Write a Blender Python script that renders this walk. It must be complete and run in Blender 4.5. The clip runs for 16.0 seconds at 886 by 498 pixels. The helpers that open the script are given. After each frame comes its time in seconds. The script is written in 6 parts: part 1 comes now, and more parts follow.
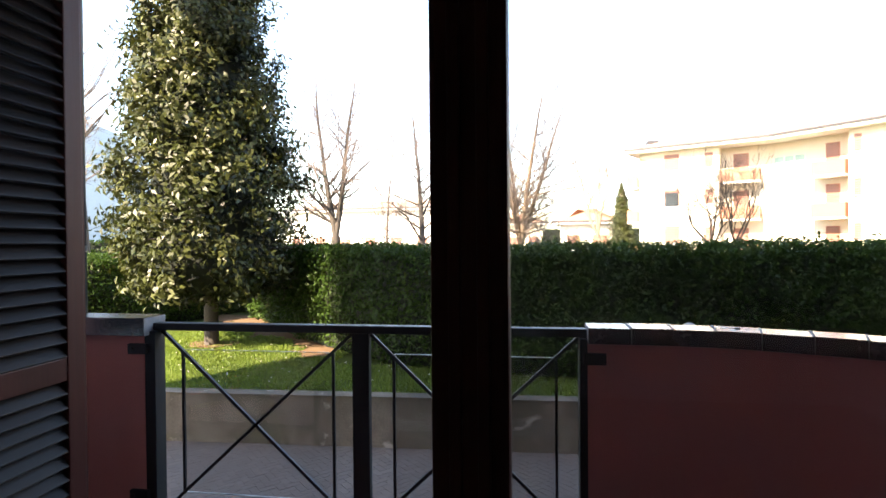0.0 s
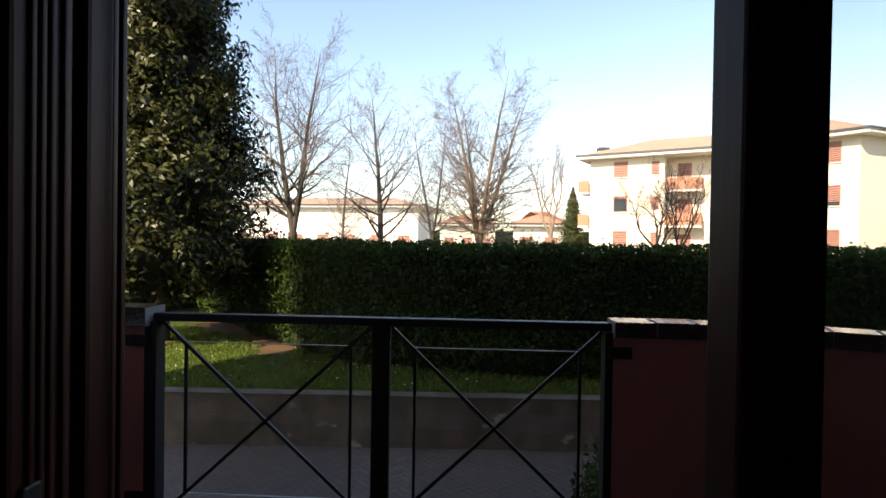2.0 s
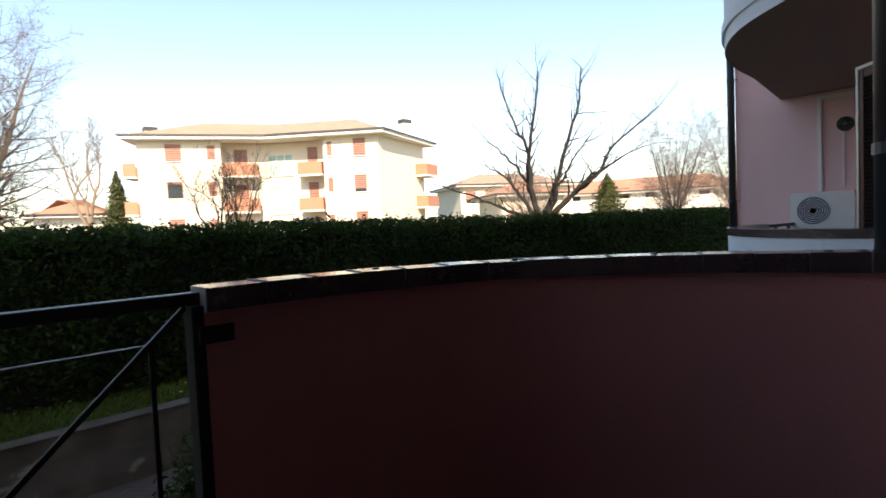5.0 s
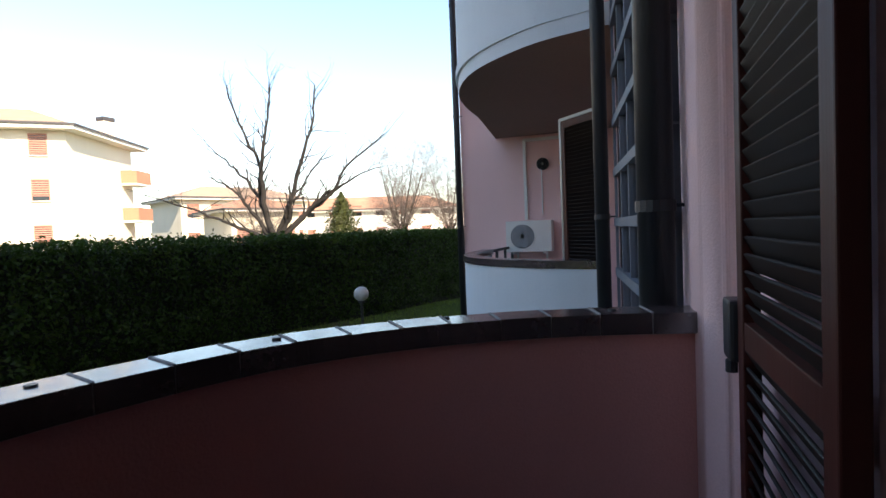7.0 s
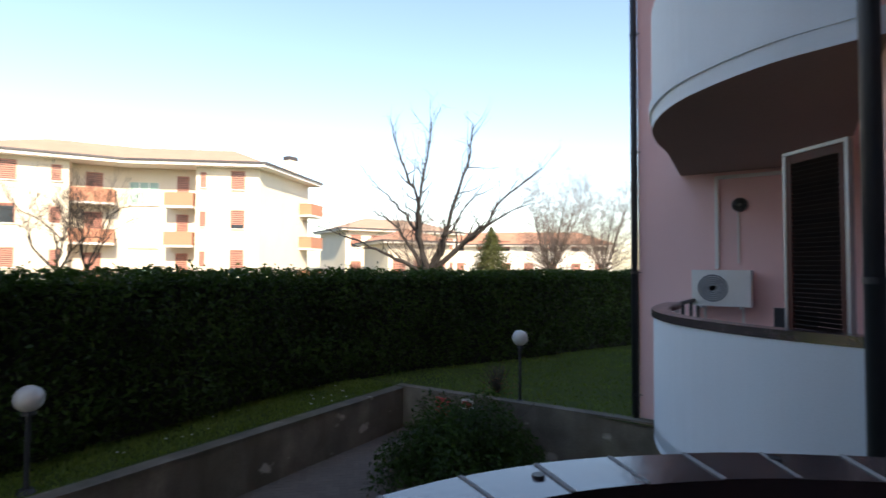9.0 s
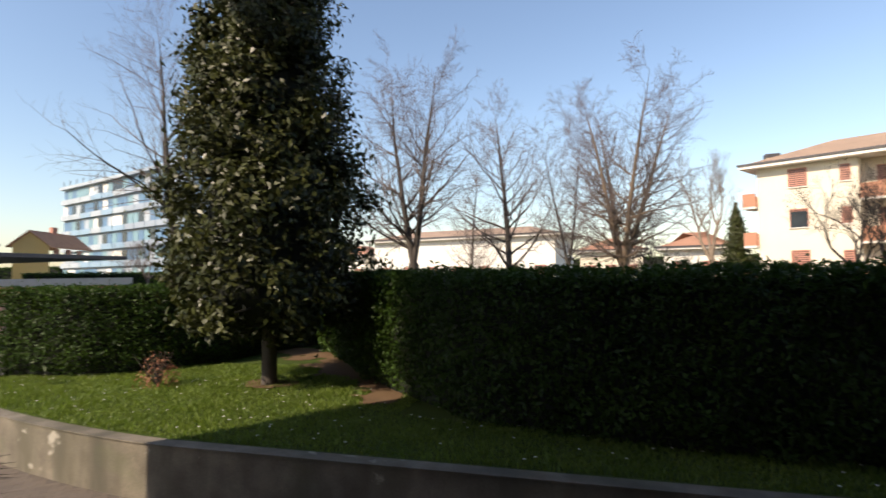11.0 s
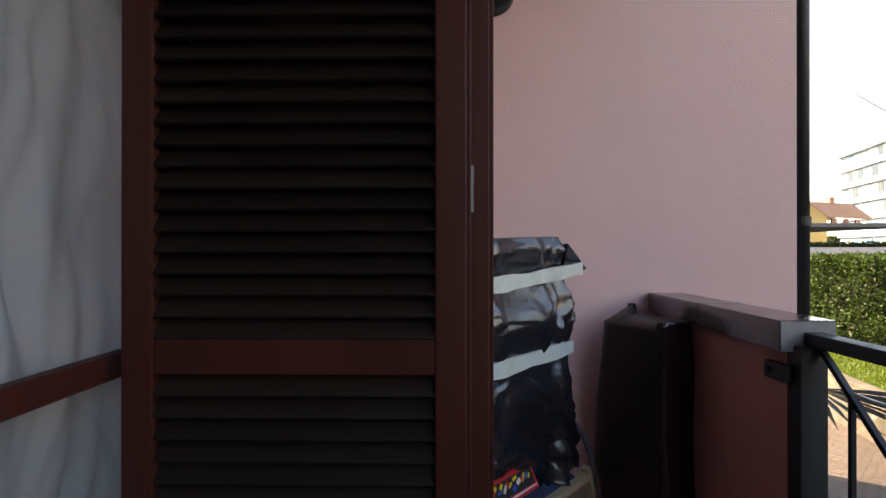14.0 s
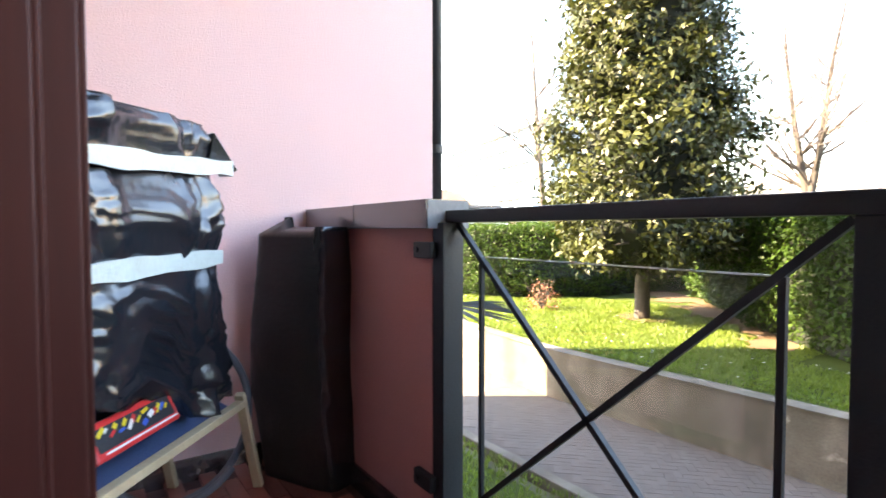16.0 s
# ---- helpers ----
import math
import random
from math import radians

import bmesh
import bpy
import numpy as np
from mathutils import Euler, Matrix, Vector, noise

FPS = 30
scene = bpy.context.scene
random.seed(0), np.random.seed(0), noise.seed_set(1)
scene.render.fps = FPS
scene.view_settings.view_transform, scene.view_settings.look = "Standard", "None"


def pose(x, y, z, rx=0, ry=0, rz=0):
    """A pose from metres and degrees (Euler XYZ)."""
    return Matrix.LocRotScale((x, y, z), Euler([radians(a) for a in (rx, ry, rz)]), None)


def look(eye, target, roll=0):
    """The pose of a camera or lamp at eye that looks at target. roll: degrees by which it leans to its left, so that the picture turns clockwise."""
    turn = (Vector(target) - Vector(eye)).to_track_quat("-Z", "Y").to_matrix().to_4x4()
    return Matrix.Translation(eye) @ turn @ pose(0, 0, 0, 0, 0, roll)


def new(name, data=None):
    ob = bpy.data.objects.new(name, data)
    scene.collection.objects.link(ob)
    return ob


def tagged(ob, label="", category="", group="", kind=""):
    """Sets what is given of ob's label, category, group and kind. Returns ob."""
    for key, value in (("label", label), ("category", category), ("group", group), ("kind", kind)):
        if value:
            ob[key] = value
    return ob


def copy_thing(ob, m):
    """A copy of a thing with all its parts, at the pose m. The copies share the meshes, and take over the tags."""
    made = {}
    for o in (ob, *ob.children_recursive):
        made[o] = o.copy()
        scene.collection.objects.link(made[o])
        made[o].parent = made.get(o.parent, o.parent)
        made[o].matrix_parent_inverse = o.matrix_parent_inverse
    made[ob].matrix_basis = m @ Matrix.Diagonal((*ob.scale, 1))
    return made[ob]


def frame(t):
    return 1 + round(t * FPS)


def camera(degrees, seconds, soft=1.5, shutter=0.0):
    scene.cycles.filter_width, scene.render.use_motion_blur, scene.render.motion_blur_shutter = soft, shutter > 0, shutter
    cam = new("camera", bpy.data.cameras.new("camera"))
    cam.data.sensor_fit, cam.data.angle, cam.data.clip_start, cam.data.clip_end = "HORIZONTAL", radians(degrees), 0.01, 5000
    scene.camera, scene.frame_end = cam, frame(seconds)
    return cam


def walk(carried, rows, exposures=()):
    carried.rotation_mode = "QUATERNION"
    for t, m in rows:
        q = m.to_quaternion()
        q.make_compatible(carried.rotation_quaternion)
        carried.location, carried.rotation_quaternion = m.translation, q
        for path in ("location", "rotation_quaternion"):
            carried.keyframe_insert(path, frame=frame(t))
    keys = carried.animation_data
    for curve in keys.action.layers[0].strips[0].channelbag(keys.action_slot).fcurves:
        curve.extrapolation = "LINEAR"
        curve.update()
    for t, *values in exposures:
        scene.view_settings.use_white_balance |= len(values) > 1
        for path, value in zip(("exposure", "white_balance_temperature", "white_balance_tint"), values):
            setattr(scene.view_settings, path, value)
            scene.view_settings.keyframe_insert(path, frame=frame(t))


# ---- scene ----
cam = camera(80.4, 16.0, shutter=0.2)
PATH = [
    (0, (0.71, -0.839, 1.364), (0.419, 1.139, 1.342), -0.5),
    (0.5, (0.649, -0.847, 1.350), (0.349, 1.130, 1.349), 0.3),
    (0.7, (0.587, -0.832, 1.366), (0.312, 1.149, 1.35), 0.1),
    (1, (0.484, -0.844, 1.346), (0.263, 1.144, 1.358), -0.5),
    (1.5, (0.416, -0.838, 1.341), (0.279, 1.157, 1.356), 0.3),
    (2, (0.382, -0.832, 1.328), (0.278, 1.166, 1.305), 0.9),
    (2.5, (0.35, -0.793, 1.266), (0.304, 1.203, 1.141), -0.3),
    (3, (0.338, -0.665, 1.19), (0.219, 1.324, 1.015), -0.6),
    (3.5, (0.353, -0.467, 1.153), (0.323, 1.527, 1.007), -1.5),
    (4, (0.386, -0.308, 1.134), (0.841, 1.634, 0.977), -1.8),
    (4.5, (0.415, -0.190, 1.138), (1.497, 1.488, 1.024), -1.5),
    (5, (0.509, -0.120, 1.154), (1.856, 1.356, 1.066), -2.5),
    (5.2, (0.545, -0.085, 1.157), (1.973, 1.312, 1.067), -2.7),
    (7.3, (0.941, 0.296, 1.334), (2.843, 0.912, 1.277), -2.4),
    (7.5, (1.007, 0.316, 1.36), (2.905, 0.945, 1.329), -2.5),
    (8, (1.134, 0.397, 1.401), (3.036, 1.014, 1.36), -0.9),
    (8.2, (1.19, 0.467, 1.414), (3.084, 1.11, 1.398), -0.7),
    (10.5, (0.646, 1.088, 1.331), (0.599, 3.087, 1.371), -0.3),
    (11, (0.465, 1.13, 1.270), (-0.157, 3.028, 1.366), -0.9),
    (11.5, (0.43, 0.985, 1.395), (-0.645, 2.67, 1.457), 0.0),
    (12, (0.51, 0.832, 1.428), (-0.874, 2.276, 1.493), -0.3),
    (12.5, (0.486, 0.74, 1.434), (-1.193, 1.826, 1.505), 0.0),
    (13, (0.428, 0.607, 1.409), (-1.474, 1.221, 1.469), 0.6),
    (13.5, (0.426, 0.522, 1.336), (-1.565, 0.712, 1.375), 0.4),
    (14, (0.414, 0.464, 1.22), (-1.586, 0.429, 1.224), 0.0),
    (14.5, (0.467, 0.464, 1.13), (-1.531, 0.517, 1.06), 0.8),
    (15, (0.425, 0.453, 1.03), (-1.55, 0.728, 0.875), 0.1),
    (15.5, (0.337, 0.453, 0.963), (-1.504, 1.226, 0.838), -0.7),
    (16, (0.23, 0.523, 0.944), (-1.402, 1.677, 0.871), 0.0),
]
walk(cam, [(t, look(eye, target, roll)) for t, eye, target, roll in PATH],
     exposures=[(0.0, 2.7, 7200, 15), (0.5, 2.4, 7200, 15), (1.0, 1.85, 7200, 15), (1.5, 1.35, 7200, 15), (2.0, 1.1, 7200, 15), (3.0, 0.9, 7200, 14),
                (4.0, 1.1, 7100, 14), (5.2, 1.1, 7100, 14), (7.3, 1.45, 6900, 13), (8.2, 1.52, 6900, 14), (10.3, 0.4, 6700, 14), (11.0, 0.45, 6800, 15), (12.0, 0.8, 7700, 18),
                (12.5, 0.9, 8100, 18), (13.0, 1.05, 8500, 18), (13.5, 1.5, 8600, 19), (14.0, 2.2, 8500, 19), (14.5, 2.9, 8500, 19), (15.0, 3.35, 8000, 16), (16.0, 3.9, 7800, 14)])

# ---- world and sun ----
SUN_DIR = Vector((0.57 * math.cos(radians(36)), 0.82 * math.cos(radians(36)), -math.sin(radians(36)))).normalized()
world = bpy.data.worlds.new("sky")
scene.world = world
world.use_nodes = True
wn = world.node_tree.nodes
sky = wn.new("ShaderNodeTexSky")
sky.sky_type = 'NISHITA'
sky.sun_disc = False
sky.sun_elevation = radians(36)
sky.sun_rotation = radians(215)
sky.air_density, sky.dust_density, sky.ozone_density = 1.2, 0.8, 2.0
wn["Background"].inputs["Strength"].default_value = 0.15
world.node_tree.links.new(sky.outputs[0], wn["Background"].inputs["Color"])
sun = new("sun", bpy.data.lights.new("sun", 'SUN'))
sun.data.energy, sun.data.angle, sun.data.color = 4.9, radians(0.53), (1.0, 0.87, 0.68)
sun.matrix_world = look((0, 0, 30), Vector((0, 0, 30)) + SUN_DIR)


# ---- materials ----
def material(name, color, rough=0.7, metal=0.0, vary=0.15, scale=3.0, fine=60.0, bump=0.15, second=None, spec=0.5, stain=0.0, per=None, stretch=None):
    """A surface whose colour varies at two scales, with fine relief. second: the colour that large patches lean to. per: 'object' or 'island'."""
    m = bpy.data.materials.new(name)
    m.use_nodes = True
    n, l = m.node_tree.nodes, m.node_tree.links
    b = n["Principled BSDF"]
    b.inputs["Metallic"].default_value = metal
    b.inputs["Specular IOR Level"].default_value = spec
    co = n.new("ShaderNodeTexCoord")
    big, small = n.new("ShaderNodeTexNoise"), n.new("ShaderNodeTexNoise")
    big.inputs["Scale"].default_value, small.inputs["Scale"].default_value = scale, fine
    big.inputs["Detail"].default_value, small.inputs["Detail"].default_value = 5, 4
    where = co.outputs["Object"]
    if stretch:
        st_ = n.new("ShaderNodeMapping")
        st_.inputs["Scale"].default_value = stretch
        l.new(where, st_.inputs[0])
        where = st_.outputs[0]
    for k in (big, small):
        l.new(where, k.inputs["Vector"])
    ramp = n.new("ShaderNodeValToRGB")
    ramp.color_ramp.elements[0].position, ramp.color_ramp.elements[1].position = 0.3, 0.72
    two = second or tuple(c * (1 - vary) for c in color)
    ramp.color_ramp.elements[0].color, ramp.color_ramp.elements[1].color = (*two, 1), (*color, 1)
    l.new(big.outputs[0], ramp.inputs[0])
    hs = n.new("ShaderNodeHueSaturation")
    l.new(ramp.outputs[0], hs.inputs["Color"])
    mr = n.new("ShaderNodeMapRange")
    mr.inputs[3].default_value, mr.inputs[4].default_value = 1 - vary, 1 + vary
    l.new(small.outputs[0], mr.inputs[0])
    val = mr.outputs[0]
    if per:
        src = n.new("ShaderNodeObjectInfo").outputs["Random"] if per == 'object' else n.new("ShaderNodeNewGeometry").outputs["Random Per Island"]
        mr2 = n.new("ShaderNodeMapRange")
        mr2.inputs[3].default_value, mr2.inputs[4].default_value = 1 - 2 * vary, 1 + 2 * vary
        l.new(src, mr2.inputs[0])
        mul = n.new("ShaderNodeMath")
        mul.operation = 'MULTIPLY'
        l.new(val, mul.inputs[0])
        l.new(mr2.outputs[0], mul.inputs[1])
        val = mul.outputs[0]
    l.new(val, hs.inputs["Value"])
    out = hs.outputs[0]
    if stain:
        st = n.new("ShaderNodeTexNoise")
        st.inputs["Scale"].default_value, st.inputs["Detail"].default_value = 1.3, 7
        mp = n.new("ShaderNodeMapping")
        mp.inputs["Scale"].default_value = (1.0, 1.0, 0.28)
        l.new(co.outputs["Object"], mp.inputs[0])
        l.new(mp.outputs[0], st.inputs["Vector"])
        rs = n.new("ShaderNodeValToRGB")
        rs.color_ramp.elements[0].position, rs.color_ramp.elements[1].position = 0.48, 0.66
        l.new(st.outputs[0], rs.inputs[0])
        fac = n.new("ShaderNodeMath")
        fac.operation = 'MULTIPLY'
        fac.inputs[1].default_value = stain
        l.new(rs.outputs[0], fac.inputs[0])
        mix = n.new("ShaderNodeMix")
        mix.data_type = 'RGBA'
        l.new(fac.outputs[0], mix.inputs[0])
        l.new(out, mix.inputs[6])
        mix.inputs[7].default_value = (color[0] * 0.4, color[1] * 0.42, color[2] * 0.36, 1)
        out = mix.outputs[2]
    l.new(out, b.inputs["Base Color"])
    rr = n.new("ShaderNodeMapRange")
    rr.inputs[3].default_value, rr.inputs[4].default_value = max(0.02, rough - 0.12), min(1, rough + 0.12)
    l.new(big.outputs[0], rr.inputs[0])
    l.new(rr.outputs[0], b.inputs["Roughness"])
    if bump:
        bp = n.new("ShaderNodeBump")
        bp.inputs["Strength"].default_value, bp.inputs["Distance"].default_value = bump, 0.01
        l.new(small.outputs[0], bp.inputs["Height"])
        l.new(bp.outputs[0], b.inputs["Normal"])
    return m


def leaf_material(name, color, second, rough=0.35, through_light=0.25, spec=0.3):
    m = material(name, color, rough, vary=0.2, scale=1.1, fine=30, bump=0.0, second=second, spec=spec, per='island')
    n, l = m.node_tree.nodes, m.node_tree.links
    b = n["Principled BSDF"]
    tr = n.new("ShaderNodeBsdfTranslucent")
    tr.inputs["Color"].default_value = (color[0] * 1.6, color[1] * 1.7, color[2] * 0.9, 1)
    mx = n.new("ShaderNodeMixShader")
    mx.inputs[0].default_value = through_light
    l.new(b.outputs[0], mx.inputs[1])
    l.new(tr.outputs[0], mx.inputs[2])
    l.new(mx.outputs[0], n["Material Output"].inputs[0])
    return m


def glass_material(name, tint=(1, 1, 1), rough=0.0, clear=0.9):
    m = bpy.data.materials.new(name)
    m.use_nodes = True
    n, l = m.node_tree.nodes, m.node_tree.links
    n.remove(n["Principled BSDF"])
    t, g, mx = n.new("ShaderNodeBsdfTransparent"), n.new("ShaderNodeBsdfGlossy"), n.new("ShaderNodeMixShader")
    lw, pw, sc = n.new("ShaderNodeLayerWeight"), n.new("ShaderNodeMath"), n.new("ShaderNodeMath")
    lw.inputs[0].default_value, pw.operation, sc.operation = 0.5, 'POWER', 'MULTIPLY_ADD'
    pw.inputs[1].default_value, sc.inputs[1].default_value, sc.inputs[2].default_value = 4.5, 0.8, 0.03
    l.new(lw.outputs["Facing"], pw.inputs[0])
    l.new(pw.outputs[0], sc.inputs[0])
    t.inputs[0].default_value = (*[c * clear for c in tint], 1)
    g.inputs["Roughness"].default_value = rough
    l.new(sc.outputs[0], mx.inputs[0])
    l.new(t.outputs[0], mx.inputs[1])
    l.new(g.outputs[0], mx.inputs[2])
    l.new(mx.outputs[0], n["Material Output"].inputs[0])
    return m


def weathered(m):
    """Long dark run-off streaks and pale lime blotches over a surface."""
    n, l = m.node_tree.nodes, m.node_tree.links
    b = n["Principled BSDF"]
    out = b.inputs["Base Color"].links[0].from_socket
    co = n.new("ShaderNodeTexCoord")
    for size, detail, lo, hi, amount, tone in (((1.7, 1.7, 0.3), 9, 0.46, 0.70, 0.5, (0.05, 0.047, 0.038, 1)), ((2.2, 2.2, 3.0), 9, 0.64, 0.70, 0.75, (0.42, 0.39, 0.33, 1)), ((0.7, 0.7, 1.6), 6, 0.55, 0.72, 0.5, (0.09, 0.10, 0.05, 1))):
        mp, nz, rp, mx, am = n.new("ShaderNodeMapping"), n.new("ShaderNodeTexNoise"), n.new("ShaderNodeValToRGB"), n.new("ShaderNodeMix"), n.new("ShaderNodeMath")
        mp.inputs["Scale"].default_value = size
        nz.inputs["Scale"].default_value, nz.inputs["Detail"].default_value = 1.0, detail
        rp.color_ramp.elements[0].position, rp.color_ramp.elements[1].position = lo, hi
        am.operation = 'MULTIPLY'
        am.inputs[1].default_value = amount
        mx.data_type = 'RGBA'
        mx.inputs[7].default_value = tone
        l.new(co.outputs["Object"], mp.inputs[0])
        l.new(mp.outputs[0], nz.inputs["Vector"])
        l.new(nz.outputs[0], rp.inputs[0])
        l.new(rp.outputs[0], am.inputs[0])
        l.new(am.outputs[0], mx.inputs[0])
        l.new(out, mx.inputs[6])
        out = mx.outputs[2]
    l.new(out, b.inputs["Base Color"])
    return m


M_PINK = material("pink_stucco", (0.82, 0.545, 0.52), 0.85, vary=0.06, scale=0.8, fine=140, bump=0.25, stain=0.05)
M_RED = material("dark_red_stucco", (0.58, 0.25, 0.23), 0.8, vary=0.08, scale=1.1, fine=120, bump=0.25, stain=0.12)
M_WHITE_WALL = material("white_stucco", (0.68, 0.72, 0.74), 0.85, vary=0.06, scale=0.9, fine=90, bump=0.2, stain=0.12)
M_CAP = material("glazed_dark_cap_tile", (0.075, 0.055, 0.058), 0.17, vary=0.25, scale=7, fine=60, bump=0.05, spec=1.0, stain=0.1)
M_CAP.node_tree.nodes["Principled BSDF"].inputs["IOR"].default_value = 1.75
M_CAP_JOINT = material("cap_mortar", (0.34, 0.33, 0.32), 0.9, vary=0.2)
M_IRON = material("black_painted_iron", (0.018, 0.02, 0.024), 0.45, vary=0.2, scale=8, fine=150, bump=0.12)
M_WOOD = material("dark_stained_wood", (0.07, 0.015, 0.010), 0.48, spec=0.25, vary=0.22, scale=5, fine=70, bump=0.05, second=(0.038, 0.009, 0.007), stretch=(1, 1, 0.05))
M_SLAT = material("brown_louvre_paint", (0.013, 0.008, 0.006), 0.5, spec=0.22, vary=0.2, scale=6, fine=60, bump=0.06, stretch=(0.06, 1, 1), per="object")
M_TILE = material("red_balcony_tile", (0.21, 0.065, 0.045), 0.42, vary=0.18, scale=4, fine=60, bump=0.1, per='object')
M_BED = material("sandy_joint", (0.11, 0.09, 0.075), 0.95, vary=0.2)
M_EDGE = material("bright_acrylic_edge", (0.7, 0.74, 0.72), 0.3, vary=0.05, bump=0)
M_GROUT = material("dark_grout", (0.09, 0.05, 0.045), 0.9, vary=0.2)
M_SILL = material("grey_stone_sill", (0.42, 0.42, 0.42), 0.6, vary=0.15, scale=4, fine=120)
M_CONCRETE = weathered(material("old_concrete", (0.205, 0.178, 0.138), 0.9, vary=0.3, scale=2.6, fine=38, bump=0.5, stain=0.8, second=(0.105, 0.09, 0.066)))
M_PAVER = material("grey_brick_paver", (0.126, 0.102, 0.083), 0.9, vary=0.05, scale=2.0, fine=70, bump=0.25, per='object')
M_PAVER_REST = material("grey_brick_paver_rest", (0.126, 0.102, 0.083), 0.9, vary=0.05, scale=2.0, fine=70, bump=0.25, per='island')
M_EARTH = material("bare_earth", (0.17, 0.11, 0.065), 0.95, spec=0.1, vary=0.3, scale=1.5, fine=40, bump=0.6)
M_GROUND = material("distant_ground", (0.11, 0.098, 0.078), 0.95, vary=0.25, scale=0.08, fine=3, bump=0.3, second=(0.09, 0.12, 0.05))
M_LAWN = material("mown_lawn", (0.062, 0.085, 0.018), 0.95, vary=0.3, scale=0.9, fine=45, bump=0.7, second=(0.04, 0.06, 0.013), spec=0.1)
M_BLADE = leaf_material("grass_blade", (0.14, 0.19, 0.035), (0.08, 0.125, 0.022), 0.55, 0.3)
M_SOFFIT = material("brown_soffit", (0.26, 0.19, 0.15), 0.9, vary=0.1, scale=1.5, fine=30)
M_DAISY = material("white_petals", (0.8, 0.8, 0.76), 0.6, bump=0)
M_LAUREL = leaf_material("laurel_leaf", (0.044, 0.080, 0.015), (0.014, 0.031, 0.007), 0.42, 0.22, 0.12)
# Near-black colour that paints the shade deep inside hedges and the magnolia crown.
M_SHADE_CORE = material("foliage_shade_core", (0.009, 0.013, 0.006), 0.95, vary=0.4, scale=5, fine=30, bump=0.8)
M_MAGNOLIA = leaf_material("magnolia_leaf", (0.056, 0.062, 0.016), (0.017, 0.024, 0.007), 0.38, 0.06, 0.2)
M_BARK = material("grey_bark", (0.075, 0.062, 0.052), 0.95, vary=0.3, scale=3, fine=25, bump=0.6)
# Lighter copy of the grey bark, with sunlight put into its colour.
M_BARK_LIT = material("sunlit_bark", (0.24, 0.18, 0.13), 0.95, vary=0.3, scale=3, fine=25, bump=0.6)
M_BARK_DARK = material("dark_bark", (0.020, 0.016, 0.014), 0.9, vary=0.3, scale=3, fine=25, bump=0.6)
M_TWIG = material("winter_twigs", (0.17, 0.135, 0.12), 0.95, vary=0.2, bump=0)
M_CREAM = material("cream_render", (0.74, 0.67, 0.54), 0.9, vary=0.05, scale=0.3, fine=20, bump=0.15, stain=0.06)
M_WHITE_FAR = material("white_render", (0.80, 0.77, 0.70), 0.9, vary=0.05, scale=0.3, fine=20, bump=0.1, stain=0.06)
M_YELLOW = material("yellow_render", (0.78, 0.60, 0.30), 0.9, vary=0.05, scale=0.3, fine=20, bump=0.1)
M_GREIGE = material("greige_render", (0.42, 0.36, 0.31), 0.9, vary=0.05, scale=0.3, fine=20, bump=0.1)
M_ROOF = material("terracotta_tiles", (0.42, 0.22, 0.14), 0.9, vary=0.2, scale=1.0, fine=8, bump=0.5)
M_ROOF_BROWN = material("brown_roof_tiles", (0.36, 0.25, 0.18), 0.9, vary=0.15, scale=1.0, fine=8, bump=0.5)
M_BLIND = material("terracotta_blind", (0.46, 0.21, 0.15), 0.7, vary=0.1, scale=1, fine=12)
M_BALCONY = material("orange_balcony", (0.44, 0.21, 0.13), 0.8, vary=0.1, scale=0.8, fine=12)
M_EAVE = material("white_eave", (0.78, 0.74, 0.68), 0.8, vary=0.05)
M_GUTTER = material("dark_gutter", (0.06, 0.055, 0.06), 0.5, vary=0.2)
M_DARK_GLASS = material("dark_window_glass", (0.03, 0.04, 0.05), 0.12, vary=0.2, bump=0)
M_GREEN_GLASS = material("greenish_glazing", (0.34, 0.50, 0.44), 0.25, vary=0.1, bump=0)
M_BLUE = material("blue_facade_panel", (0.11, 0.21, 0.34), 0.4, vary=0.15, scale=0.6, fine=5, bump=0)
M_PALE_BLUE = material("pale_blue_panel", (0.42, 0.47, 0.52), 0.5, vary=0.15, scale=0.6, fine=5, bump=0)
M_TEAL = material("teal_facade_panel", (0.20, 0.34, 0.40), 0.4, vary=0.15, scale=0.6, fine=5, bump=0)
M_SKY_PANEL = material("sky_blue_panel", (0.26, 0.38, 0.50), 0.45, vary=0.12, scale=0.6, fine=5, bump=0)
M_BLUE_GREY = material("blue_grey_panel", (0.30, 0.35, 0.42), 0.5, vary=0.12, scale=0.6, fine=5, bump=0)
M_PLASTIC = material("black_bin_liner", (0.016, 0.017, 0.022), 0.23, vary=0.2, scale=8, fine=24, bump=0.28, spec=1.0)
M_COVER = material("brown_black_cover", (0.022, 0.017, 0.016), 0.42, vary=0.2, scale=6, fine=60, bump=0.25)
M_TAPE = material("white_packing_tape", (0.62, 0.66, 0.60), 0.4, vary=0.12, scale=12, fine=60, bump=0.3)
M_BEECH = material("pale_beech_wood", (0.55, 0.42, 0.26), 0.5, vary=0.15, scale=6, fine=70)
M_NAVY = material("navy_canvas", (0.025, 0.05, 0.12), 0.8, vary=0.15, scale=10, fine=120)
M_REDPACK = material("red_packaging", (0.62, 0.03, 0.03), 0.35, vary=0.08)
M_YELPACK = material("yellow_print", (0.75, 0.55, 0.03), 0.35, vary=0.05)
M_BLUPACK = material("blue_print", (0.03, 0.10, 0.45), 0.35, vary=0.05)
M_HOSE = material("grey_rubber_hose", (0.10, 0.11, 0.13), 0.5, vary=0.15)
M_CURTAIN = material("white_curtain", (0.44, 0.44, 0.44), 0.9, vary=0.06, scale=3, fine=200, bump=0.2)
